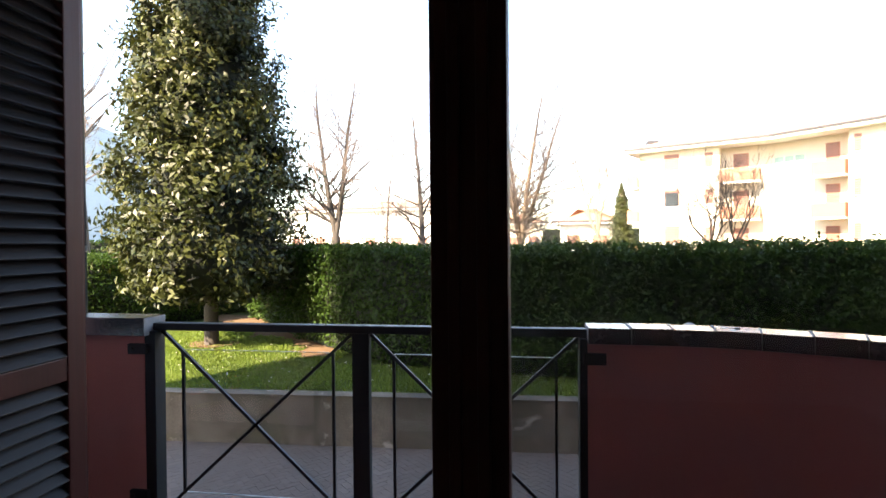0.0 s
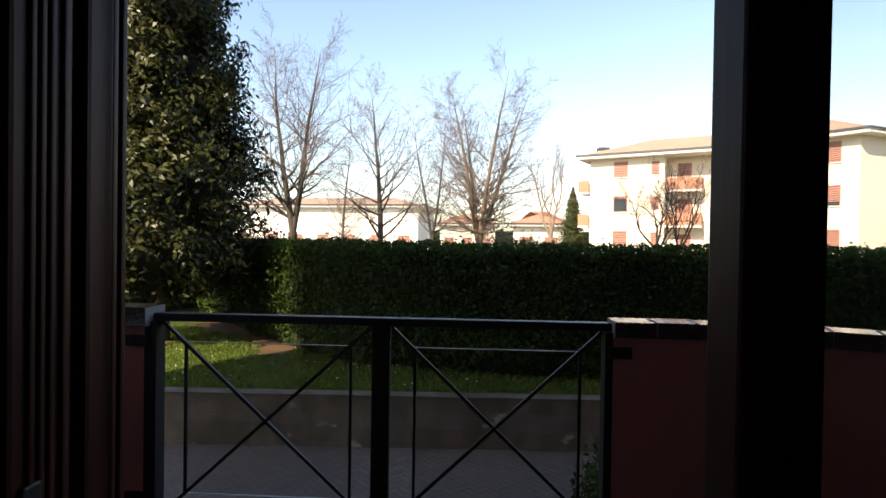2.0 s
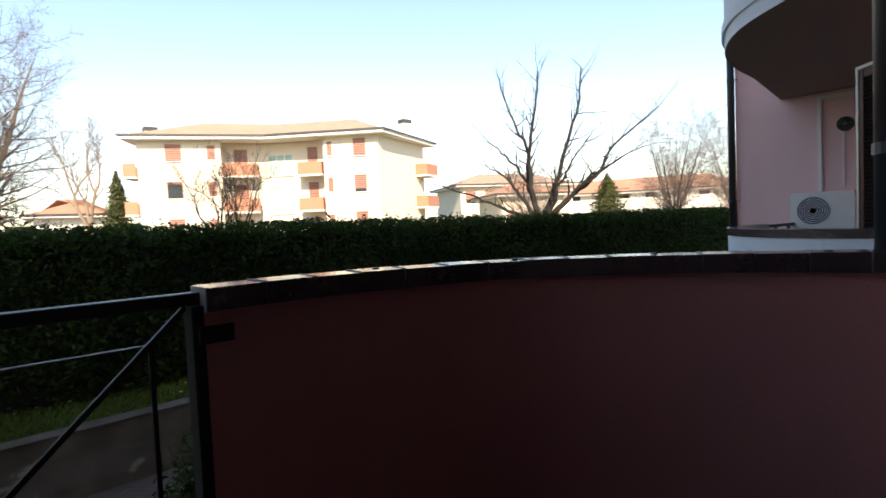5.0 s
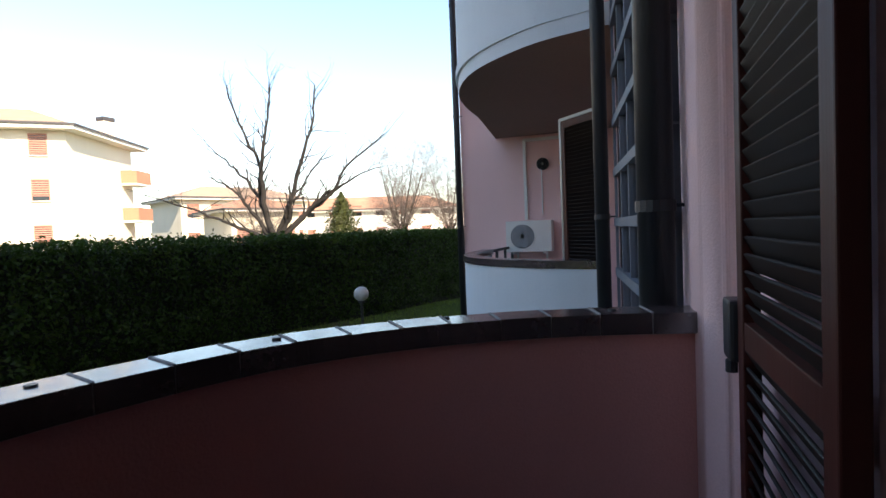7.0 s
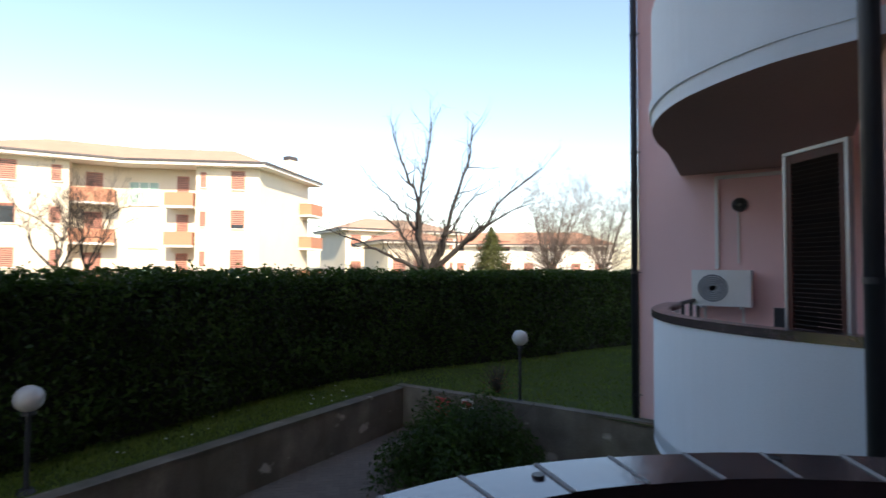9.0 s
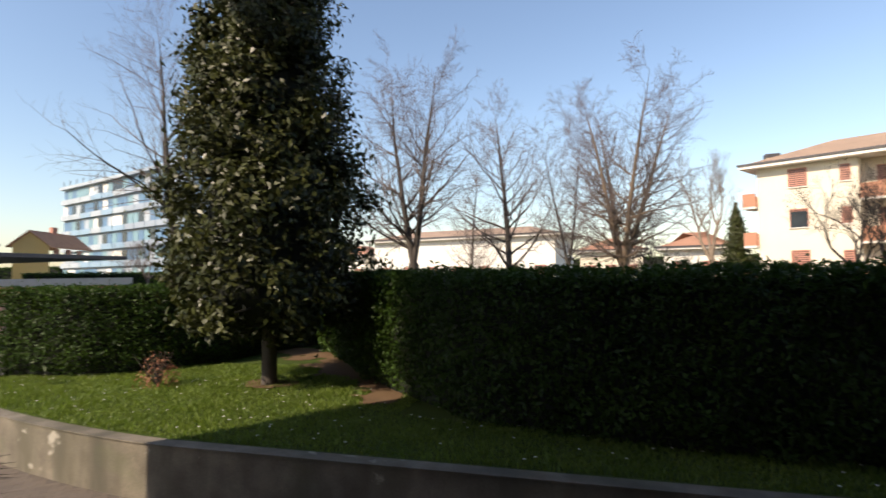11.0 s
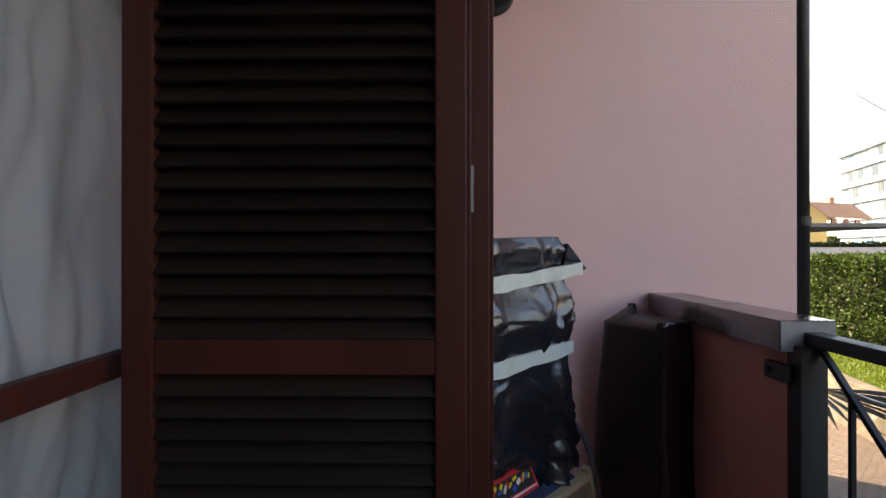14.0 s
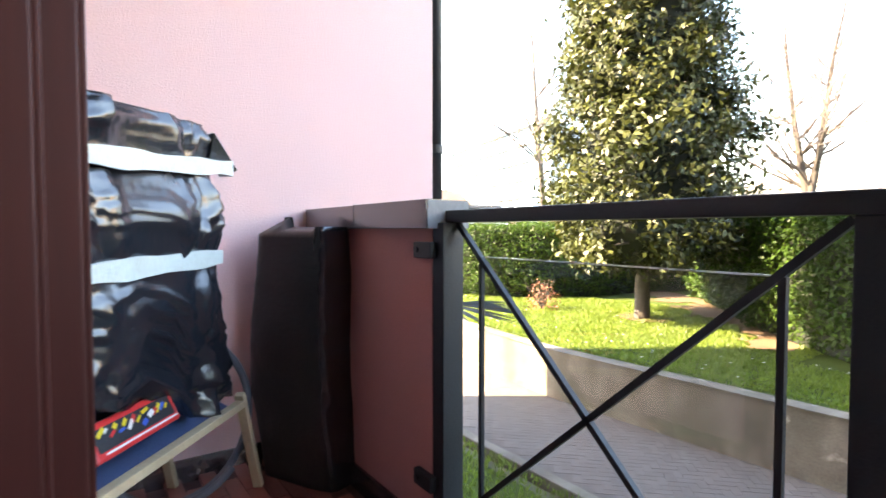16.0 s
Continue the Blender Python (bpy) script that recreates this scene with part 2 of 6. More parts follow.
M_PLASTER = material("room_plaster", (0.78, 0.75, 0.70), 0.9, vary=0.05)
M_PARQUET = material("room_floor", (0.24, 0.13, 0.07), 0.5, vary=0.2)
M_ZINC = material("grey_zinc", (0.32, 0.33, 0.34), 0.45, metal=0.7, vary=0.15, scale=6)
M_HINGE = material("dull_steel", (0.16, 0.16, 0.16), 0.55, metal=0.5, vary=0.2, scale=20)
M_GREY_FRAME = material("grey_steel_frame", (0.13, 0.145, 0.175), 0.5, vary=0.1)
M_AC = material("white_enamel", (0.72, 0.71, 0.67), 0.45, vary=0.05)
M_GLOBE = material("opal_globe", (0.50, 0.49, 0.45), 0.3, vary=0.08, scale=6, bump=0)
M_SIGN_RED = material("red_sign_paint", (0.42, 0.05, 0.04), 0.6, vary=0.15)
M_SIGN_WHITE = material("white_sign_paint", (0.75, 0.72, 0.68), 0.6, vary=0.1)
M_ORANGE_DOOR = material("orange_garage_door", (0.44, 0.095, 0.035), 0.6, vary=0.1)
M_PINK_GARAGE = material("garage_pink", (0.66, 0.38, 0.33), 0.85, vary=0.06)
M_CAR = material("silver_car_paint", (0.55, 0.57, 0.6), 0.25, metal=0.5, vary=0.05, bump=0)
M_CAR_DARK = material("dark_car_paint", (0.04, 0.05, 0.07), 0.25, vary=0.05, bump=0)
M_TYRE = material("black_tyre", (0.02, 0.02, 0.02), 0.8, vary=0.1)
M_DRY = material("russet_dry_leaves", (0.30, 0.13, 0.07), 0.8, vary=0.3, bump=0)
M_PALM = leaf_material("palm_frond", (0.022, 0.027, 0.014), (0.016, 0.02, 0.011), 0.5, 0.03)
G_CLEAR = glass_material("clear_pane", (1, 1, 1), 0.0, 0.93)
G_LAMP = glass_material("ribbed_lamp_glass", (0.85, 0.87, 0.85), 0.15, 0.7)


# ---- mesh helpers ----
def bm_box(bm, lo, hi, bev=0.0, m=None):
    lo, hi = Vector(lo), Vector(hi)
    mat = Matrix.Translation((lo + hi) / 2) @ Matrix.Diagonal((*(hi - lo), 1))
    if m is not None:
        mat = m @ mat
    vs = bmesh.ops.create_cube(bm, size=1, matrix=mat)["verts"]
    if bev:
        es = list({e for v in vs for e in v.link_edges})
        bmesh.ops.bevel(bm, geom=es, offset=bev, segments=2, affect='EDGES', profile=0.6)
    return bm


def bm_beam(bm, p, q, w, h, bev=0.0):
    """A square bar from p to q, w wide and h high."""
    p, q = Vector(p), Vector(q)
    d = q - p
    m = Matrix.Translation((p + q) / 2) @ d.to_track_quat("Z", "Y").to_matrix().to_4x4()
    return bm_box(bm, (-w / 2, -h / 2, -d.length / 2), (w / 2, h / 2, d.length / 2), bev, m)


def bm_tube(bm, p, q, r0, r1=None, n=12, caps=True):
    p, q = Vector(p), Vector(q)
    d = q - p
    m = Matrix.Translation((p + q) / 2) @ d.to_track_quat("Z", "Y").to_matrix().to_4x4()
    bmesh.ops.create_cone(bm, cap_ends=caps, segments=n, radius1=r0, radius2=r0 if r1 is None else r1, depth=d.length, matrix=m)
    return bm


def fresh():
    return bmesh.new()


def mesh_of(name, bm, mat, smooth=False):
    me = bpy.data.meshes.new(name)
    bm.to_mesh(me)
    bm.free()
    me.materials.append(mat)
    if smooth:
        me.polygons.foreach_set("use_smooth", [True] * len(me.polygons))
    return me


def part(name, bm, mat, parent=None, label="", smooth=False):
    ob = new(name, mesh_of(name, bm, mat, smooth))
    ob.parent = parent
    if label:
        tagged(ob, label)
    return ob


def thing(name, at, label, category, group="", kind="", rz=0):
    ob = new(name)
    ob.empty_display_size = 0.1
    ob.matrix_basis = pose(*at, 0, 0, rz)
    return tagged(ob, label, category, group, kind)


def structure(name, bm, mat, label, category, smooth=False):
    return tagged(part(name, bm, mat, None, "", smooth), label, category, "", "structure")


def raw(name, verts, faces, mat, parent=None, smooth=False):
    me = bpy.data.meshes.new(name)
    me.from_pydata([tuple(v) for v in verts], [], faces)
    me.materials.append(mat)
    if smooth:
        me.polygons.foreach_set("use_smooth", [True] * len(me.polygons))
    ob = new(name, me)
    ob.parent = parent
    return ob


def fast_mesh(name, verts, quads, mat, parent=None):
    """A mesh from an array of corners and an array of quads."""
    me = bpy.data.meshes.new(name)
    v, q = np.asarray(verts, dtype=np.float32), np.asarray(quads, dtype=np.int32)
    me.vertices.add(len(v))
    me.vertices.foreach_set("co", v.ravel())
    me.loops.add(q.size)
    me.loops.foreach_set("vertex_index", q.ravel())
    me.polygons.add(len(q))
    me.polygons.foreach_set("loop_start", np.arange(len(q), dtype=np.int32) * 4)
    me.update(calc_edges=True)
    me.validate()
    me.materials.append(mat)
    ob = new(name, me)
    ob.parent = parent
    return ob


def leaves(name, centers, normals, size, rng, mat, parent=None, slim=0.42, tilt=0.55, droop=0.25):
    """Many single leaves, each a quad folded at its rib, that lie about the given outward directions."""
    n = len(centers)
    nor = normals + rng.normal(0, tilt, (n, 3))
    nor /= np.linalg.norm(nor, axis=1)[:, None]
    along = rng.normal(0, 1, (n, 3))
    along[:, 2] -= droop
    along -= (along * nor).sum(1)[:, None] * nor
    along /= np.linalg.norm(along, axis=1)[:, None]
    side = np.cross(nor, along)
    s = size * rng.uniform(0.6, 1.25, n)[:, None]
    a = centers - along * s * 0.5
    b = centers + side * s * slim * 0.5 + nor * s * 0.10
    c = centers + along * s * 0.5 - nor * s * 0.12
    d = centers - side * s * slim * 0.5 + nor * s * 0.10
    v = np.stack((a, b, c, d), 1).reshape(-1, 3)
    return fast_mesh(name, v, np.arange(4 * n).reshape(-1, 4), mat, parent)


def sweep(points, width, z0, z1, inward=True):
    """A bent wall along points in the plan: its corners and faces. The wall lies to the right of the line's direction."""
    pts = [Vector((*p, 0)) for p in points]
    v, f = [], []
    for i, p in enumerate(pts):
        d = (pts[min(i + 1, len(pts) - 1)] - pts[max(i - 1, 0)]).normalized()
        q = p + Vector((d.y, -d.x, 0)) * width
        v += [(p.x, p.y, z0), (p.x, p.y, z1), (q.x, q.y, z1), (q.x, q.y, z0)]
    for i in range(len(pts) - 1):
        for k in range(4):
            f.append((4 * i + k, 4 * i + (k + 1) % 4, 4 * i + 4 + (k + 1) % 4, 4 * i + 4 + k))
    e = 4 * (len(pts) - 1)
    f += [(0, 3, 2, 1), (e, e + 1, e + 2, e + 3)]
    return v, [tuple(reversed(q)) for q in f]


def smooth_line(pts, per=6):
    """A Catmull-Rom line through plan points."""
    p = [np.array(q, float) for q in pts]
    p = [2 * p[0] - p[1]] + p + [2 * p[-1] - p[-2]]
    out = []
    for i in range(1, len(p) - 2):
        for k in range(per):
            t = k / per
            out.append(tuple(0.5 * (2 * p[i] + (p[i + 1] - p[i - 1]) * t + (2 * p[i - 1] - 5 * p[i] + 4 * p[i + 1] - p[i + 2]) * t ** 2
                                    + (3 * p[i] - p[i - 1] - 3 * p[i + 1] + p[i + 2]) * t ** 3)))
    return out + [tuple(p[-2])]


# ---- ground ----
FAR = 900
def wall_line_y(x):
    """Where the retaining wall stands, as y at x."""
    if x < -5.6:
        return 7.0 + 0.02 * (x + 5.6) ** 2 + 0.05 * (-5.6 - x)
    return 7.0 + 0.04 * (x + 5.6)


edge = [(FAR, 7.3)] + [(x, wall_line_y(x) + 0.12) for x in np.linspace(8.0, -13.6, 13)] + [(-13.9, 30), (-FAR, 30)]
n_e = len(edge)
g = [(x, y, -1.06) for x, y in edge] + [(x, y, -1.86) for x, y in edge] + [(-FAR, FAR, -1.06), (FAR, FAR, -1.06), (-FAR, -FAR, -1.86), (FAR, -FAR, -1.86)]
ground = raw("ground", g, [tuple(range(n_e)) + (2 * n_e, 2 * n_e + 1), tuple(reversed(range(n_e, 2 * n_e))) + (2 * n_e + 3, 2 * n_e + 2)]
             + [(k, k + 1, n_e + k + 1, n_e + k) for k in range(n_e - 1)], M_GROUND)
tagged(ground, "broad ground of grass and grey yards reaching the horizon", "ground", kind="structure")


def rise(x, y):
    """The height of the lawn."""
    level = min(1.0, max(0.0, y - wall_line_y(x) - 0.1))
    return -0.998 + 0.05 * level * math.sin(x * 0.7) * math.sin(y * 0.6 + 1)


def sheet(name, x0, x1, y0, y1, step, mat, inside, dz=0.0):
    nx, ny = int((x1 - x0) / step), int((y1 - y0) / step)
    v, ids, f = [], {}, []
    for j in range(ny + 1):
        for i in range(nx + 1):
            x, y = x0 + i * step, y0 + j * step
            ids[i, j] = len(v)
            v.append((x, y, rise(x, y) + dz))
    for j in range(ny):
        for i in range(nx):
            if inside(x0 + (i + .5) * step, y0 + (j + .5) * step):
                f.append((ids[i, j], ids[i + 1, j], ids[i + 1, j + 1], ids[i, j + 1]))
    return raw(name, v, f, mat, smooth=True)


lawn = sheet("lawn", -15, 24, 6.6, 20.1, 0.15, M_LAWN, lambda x, y: (x < 9.5 and y > wall_line_y(x) - 0.06 and x > -13.6) or (x >= 9.5 and y > 6.9))
tagged(lawn, "short green lawn with scattered white daisies", "lawn", kind="structure")
lawn_e = sheet("lawn_east", 9.6, 30, 0.3, 6.9, 0.3, M_LAWN, lambda x, y: True)
tagged(lawn_e, "shaded green lawn beside the driveway wall", "lawn", kind="structure")
strip = sheet("grass_strip", -12, 2.0, 1.65, 4.6, 0.3, M_LAWN, lambda x, y: True, dz=-0.76)
tagged(strip, "narrow green lawn strip below the balcony", "lawn", kind="structure")
def soil_at(x, y):
    """Whether the ground is bare: a worn band along the hedge's foot."""
    d = ((x + 7.1) * -3.6 + (y - 14.05) * -4.0) / 5.38
    return -0.6 < d < 0.85 + 0.9 * noise.noise((x * 0.9, y * 0.9, 0)) + 0.4 * noise.noise((x * 3, y * 3, 4)) and x < -3.4


earth = sheet("bare_soil", -11.0, -2.0, 9.0, 15.6, 0.15, M_EARTH, soil_at, dz=0.014)
tagged(earth, "bare brown soil under the tree and hedge", "soil", kind="structure")
patch = raw("soil_ring", [(-6.4 + (0.55 + 0.12 * math.sin(3 * a)) * math.cos(a), 10.4 + (0.5 + 0.1 * math.cos(2 * a)) * math.sin(a), rise(-6.4, 10.4) + 0.03)
                          for a in [k * math.tau / 24 for k in range(24)]], [tuple(range(24))], M_EARTH)
tagged(patch, "ring of bare soil round the trunk", "soil", kind="structure")

# retaining wall of the driveway, with its coping
line = [(9.55, 7.61)] + [(x, wall_line_y(x)) for x in np.linspace(9.0, -13.6, 40)]
v, f = sweep(list(reversed(line)), 0.2, -1.95, -1.0)
rw = raw("retaining_wall", v, f, M_CONCRETE)
tagged(rw, "stained weathered concrete retaining wall along the driveway", "wall", kind="structure")
v, f = sweep([(p[0], p[1] + 0.02) for p in reversed(line)], 0.245, -1.0, -0.982)
cp = raw("wall_coping", v, f, M_CONCRETE)
tagged(cp, "worn concrete coping on the driveway wall", "wall", kind="structure")
v, f = sweep([(9.55, 7.6), (9.85, 3.1), (9.9, 0.4)], 0.2, -1.95, -0.96)
rwe = raw("retaining_wall_east", v, f, M_CONCRETE)
tagged(rwe, "dark concrete wall closing the driveway end", "wall", kind="structure")
bm = fresh()
bm_box(bm, (-14, 4.62, -1.9), (2.2, 4.76, -1.72), 0.015)
structure("kerb", bm, M_CONCRETE, "pale concrete kerb between grass strip and driveway", "kerb")

# ---- the house: block behind the side wall, facade, balcony ----
Y_F = -0.07
bm = fresh()
bm_box(bm, (-9.08, -9, -1.9), (-1.95, 2.0, 12.4))
structure("wall_west", bm, M_PINK, "pink stucco side wall of the balcony recess", "wall")
bm = fresh()
bm_box(bm, (-1.95, -0.36, -0.2), (-0.88, Y_F, 2.86))
bm_box(bm, (1.72, -0.36, -0.2), (2.52, Y_F, 2.86))
bm_box(bm, (-0.88, -0.36, 2.40), (1.72, Y_F, 2.86))
structure("wall_facade", bm, M_PINK, "pink stucco facade wall with the French window opening", "wall")
v, f = sweep(smooth_line([(2.498, -0.072), (2.50, -0.05), (2.508, -0.02), (2.53, 0.015), (2.575, 0.042), (2.64, 0.055), (2.72, 0.057)]), 0.3, -0.22, 2.86)
tagged(raw("wall_pier", v, f, M_PINK, smooth=True), "rounded pink stucco wall end beside the parapet", "wall", kind="structure")
# Storeys out of view; their height is set to keep skylight off the garden.
bm = fresh()
bm_box(bm, (-1.95, -9, 3.04), (9.9, 0.0, 12.4))
structure("wall_upper", bm, M_PINK, "unseen upper storeys of the pink apartment house, sized for their shade", "wall")
bm = fresh()
bm_box(bm, (-1.95, -0.36, -1.9), (2.72, 0.04, -0.2))
structure("wall_base", bm, M_PINK, "base of the house below the balcony", "wall")
# Unseen slab that closes the house top and only casts shade.
bm = fresh()
bm_box(bm, (-11.0, -9.1, 12.4), (10.5, 2.7, 12.65), 0.03)
structure("roof", bm, M_ROOF_BROWN, "unseen flat roof slab of the apartment house, added for its shade", "roof")
# the room behind the window
bm = fresh()
for lo, hi in (((-2.6, -4.6, 0.0), (-2.5, -0.36, 2.7)), ((3.4, -4.6, 0.0), (3.5, -0.36, 2.7)), ((-2.5, -4.6, 0.0), (3.4, -4.5, 2.7)),
               ((-2.5, -0.362, 0), (-0.88, -0.355, 2.7)), ((1.72, -0.362, 0), (3.4, -0.355, 2.7))):
    bm_box(bm, lo, hi)
structure("wall_room", bm, M_PLASTER, "plain plastered walls of the unlit room", "wall")
bm = fresh()
bm_box(bm, (-2.6, -4.6, -0.2), (3.5, -0.36, -0.005))
structure("floor_room", bm, M_PARQUET, "brown floor of the unlit room", "floor")
bm = fresh()
bm_box(bm, (-2.6, -4.6, 2.7), (3.5, -0.36, 2.8))
structure("ceiling_room", bm, M_PLASTER, "plain ceiling of the unlit room", "ceiling")
bm = fresh()
bm_box(bm, (-0.86, -0.36, -0.2), (1.70, -0.05, 0.02), 0.006)
structure("sill_threshold", bm, M_SILL, "grey stone threshold of the French window", "sill")

# balcony slab
OUT = smooth_line([(0.985, 1.49), (1.35, 1.475), (1.66, 1.405), (2.06, 1.23), (2.40, 0.90), (2.63, 0.48), (2.755, 0.05)])
slab = [(-1.95, -0.1), (-1.95, 1.5), (0.98, 1.5)] + [(p[0] - 0.01, p[1] - 0.01) for p in OUT[1:]] + [(2.70, -0.1)]
n = len(slab)
floor = raw("floor_balcony", [(x, y, -0.02) for x, y in slab] + [(x, y, -0.22) for x, y in slab],
            [tuple(reversed(range(n)))] + [tuple(range(n, 2 * n))] + [(i, (i + 1) % n, n + (i + 1) % n, n + i) for i in range(n)], M_GROUT)
tagged(floor, "balcony slab with dark red brick-shaped floor tiles", "floor", kind="structure")

# the balcony above: its slab and parapet follow the same line
n = len(slab)
over = raw("ceiling_balcony", [(x, y, 2.86) for x, y in slab] + [(x, y, 3.04) for x, y in slab],
           [tuple(range(n)), tuple(reversed(range(n, 2 * n)))] + [(i, n + i, n + (i + 1) % n, (i + 1) % n) for i in range(n)], M_WHITE_WALL)
over.data.materials.append(M_SOFFIT)
over.data.polygons[0].material_index = 1
tagged(over, "brown underside of the balcony above", "ceiling", kind="structure")
v, f = sweep([(-1.95, 1.5)] + OUT, 0.12, 3.04, 4.05)
tagged(raw("parapet_above", v, f, M_WHITE_WALL), "white stucco parapet of the balcony above", "parapet", kind="structure")

# parapets
bm = fresh()
bm_box(bm, (-1.95, 1.375, -0.2), (-1.03, 1.475, 0.95))
par_l = structure("parapet_west", bm, M_RED, "short dark red stucco parapet beside the railing", "parapet")
v, f = sweep([(p[0] - 0.0, p[1] - 0.012) for p in OUT], 0.105, -0.22, 0.95)
par_r = raw("parapet_east", v, f, M_RED, smooth=False)
tagged(par_r, "long curved dark red stucco parapet", "parapet", kind="structure")
bm = fresh()
bm_box(bm, (-1.05, 1.38, 0.0), (0.985, 1.49, 0.03), 0.006)
structure("sill_railing", bm, M_SILL, "grey stone strip under the railing", "sill")


def caps(parent, pts, width, seg, top=1.014):
    """Dark cap stones, one beside the other, along a line."""
    p = np.array(pts)
    s = np.concatenate([[0], np.cumsum(np.linalg.norm(np.diff(p, axis=0), axis=1))])
    n = max(1, round(s[-1] / seg))
    for k in range(n):
        cut = np.linspace(s[-1] * k / n + 0.0025, s[-1] * (k + 1) / n - 0.0025, 5)
        sub = [(np.interp(c, s, p[:, 0]), np.interp(c, s, p[:, 1])) for c in cut]
        v, f = sweep(sub, width, 0.95, top + 0.0015 * (k % 2))
        raw("cap_stone", v, f, M_CAP, parent)
        if k:
            mort = [s[-1] * k / n - 0.0038, s[-1] * k / n + 0.0038]
            v, f = sweep([(np.interp(c, s, p[:, 0]), np.interp(c, s, p[:, 1])) for c in mort], width - 0.002, 1.0, top + 0.0035)
            raw("mortar_joint", v, f, M_CAP_JOINT, parent)
    v, f = sweep([(q[0], q[1]) for q in pts], width - 0.004, 0.948, top - 0.001)
    raw("joint", v, f, M_CAP_JOINT, parent)


caps(par_r, OUT, 0.14, 0.165)
for x, y in ((1.56, 1.385), (2.05, 1.165), (2.42, 0.80), (2.62, 0.30)):
    bm = fresh()
    bm_tube(bm, (x, y, 1.0), (x, y, 1.0195), 0.016, 0.012, 16)
    part("stud", bm, M_IRON, par_r, "small dark fixing stud")
caps(par_l, [(-1.945, 1.49), (-1.005, 1.49)], 0.15, 0.47, 1.03)

v, f = sweep([(p[0] - 0.0, p[1]) for p in OUT], 0.122, -0.02, 0.075)
tagged(raw("baseboard_east", v, f, M_CAP), "dark tile skirting at the foot of the curved parapet", "skirting", kind="structure")
bm = fresh()
bm_box(bm, (-1.95, 1.362, -0.02), (-1.05, 1.374, 0.07), 0.002)
bm_box(bm, (-1.949, Y_F + 0.002, -0.02), (-1.938, 1.36, 0.07), 0.002)
structure("baseboard_west", bm, M_CAP, "dark tile skirting at the wall's foot", "skirting")

# floor tiles of the balcony, in running bond
tile = fresh()
bm_box(tile, (0.002, 0.002, -0.02), (0.238, 0.058, 0.0), 0.0)
tile_me = mesh_of("tile", tile, M_TILE)
rest = fresh()
count = 0
for j in range(24):
    for i in range(-1, 20):
        x, y = -1.95 + i * 0.24 + (0.12 if j % 2 else 0), 0.06 + j * 0.06
        if x < -1.96 or x > 2.6 or y > 1.31:
            continue
        if x > 1.5 and (x + 0.24 - 1.5) ** 2 / 1.0 + y ** 2 / 1.25 ** 2 > 1:
            continue
        if x < 0.3 and count < 300:
            t_ob = new("tile", tile_me)
            t_ob.location = (x, y, 0)
            t_ob.parent = floor
            count += 1
        else:
            bm_box(rest, (x + 0.002, y + 0.002, -0.02), (x + 0.238, y + 0.058, 0.0))
tagged(part("tiles", rest, M_TILE, floor), kind="stuff")

# ---- railing ----
rail = thing("railing", (0, 1.43, 0), "black painted iron balcony railing with crossed bars", "railing")
bm = fresh()
bm_box(bm, (-1.03, -0.025, 0.965), (0.985, 0.025, 1.0), 0.004)
part("top_rail", bm, M_IRON, rail)
bm = fresh()
bm_box(bm, (-1.0, -0.02, 0.065), (0.97, 0.02, 0.095), 0.003)
part("bottom_rail", bm, M_IRON, rail)
for x0, x1 in ((-1.04, -0.978), (-0.036, 0.042), (0.95, 0.992)):
    bm = fresh()
    bm_box(bm, (x0, -0.02 if abs(x0) < 0.5 else -0.052, 0.028), (x1, 0.02, 0.965), 0.003)
    part("post", bm, M_IRON, rail)
for a, b in ((-0.975, -0.04), (0.046, 0.948)):
    for p, q in (((a, 0.96), (b, 0.10)), ((a, 0.10), (b, 0.96))):
        bm = fresh()
        bm_beam(bm, (p[0], 0.0, p[1]), (q[0], 0.0, q[1]), 0.014, 0.014)
        part("brace", bm, M_IRON, rail)
    xa, xb = a + 0.105, b - 0.09
    for x in (xa, xb):
        bm = fresh()
        bm_box(bm, (x - 0.006, -0.006, 0.19), (x + 0.006, 0.006, 0.87))
        part("upright", bm, M_IRON, rail)
    bm = fresh()
    bm_box(bm, (xa, 0.012, 0.19), (xb, 0.016, 0.87))
    pane = part("pane", bm, G_CLEAR, rail, "clear acrylic safety pane")
    pane.visible_shadow = False
    # Pale strips paint the light that gathers in the pane's edges.
    for z in (0.19, 0.87):
        bm = fresh()
        bm_box(bm, (xa, 0.0115, z - 0.0015), (xb, 0.0165, z + 0.0015))
        part("pane_edge", bm, M_EDGE, rail, "pane edge with its glow painted pale")
for x, sgn in ((-1.04, -1), (0.992, 1)):
    for z in (0.885, 0.2):
        bm = fresh()
        bm_box(bm, (min(x - sgn * 0.03, x + sgn * 0.062), -0.075, z - 0.024), (max(x - sgn * 0.03, x + sgn * 0.062), -0.053, z + 0.024), 0.003)
        bm_tube(bm, (x + sgn * 0.042, -0.082, z), (x + sgn * 0.042, -0.074, z), 0.01, n=8)
        part("fixing_bracket", bm, M_IRON, rail)


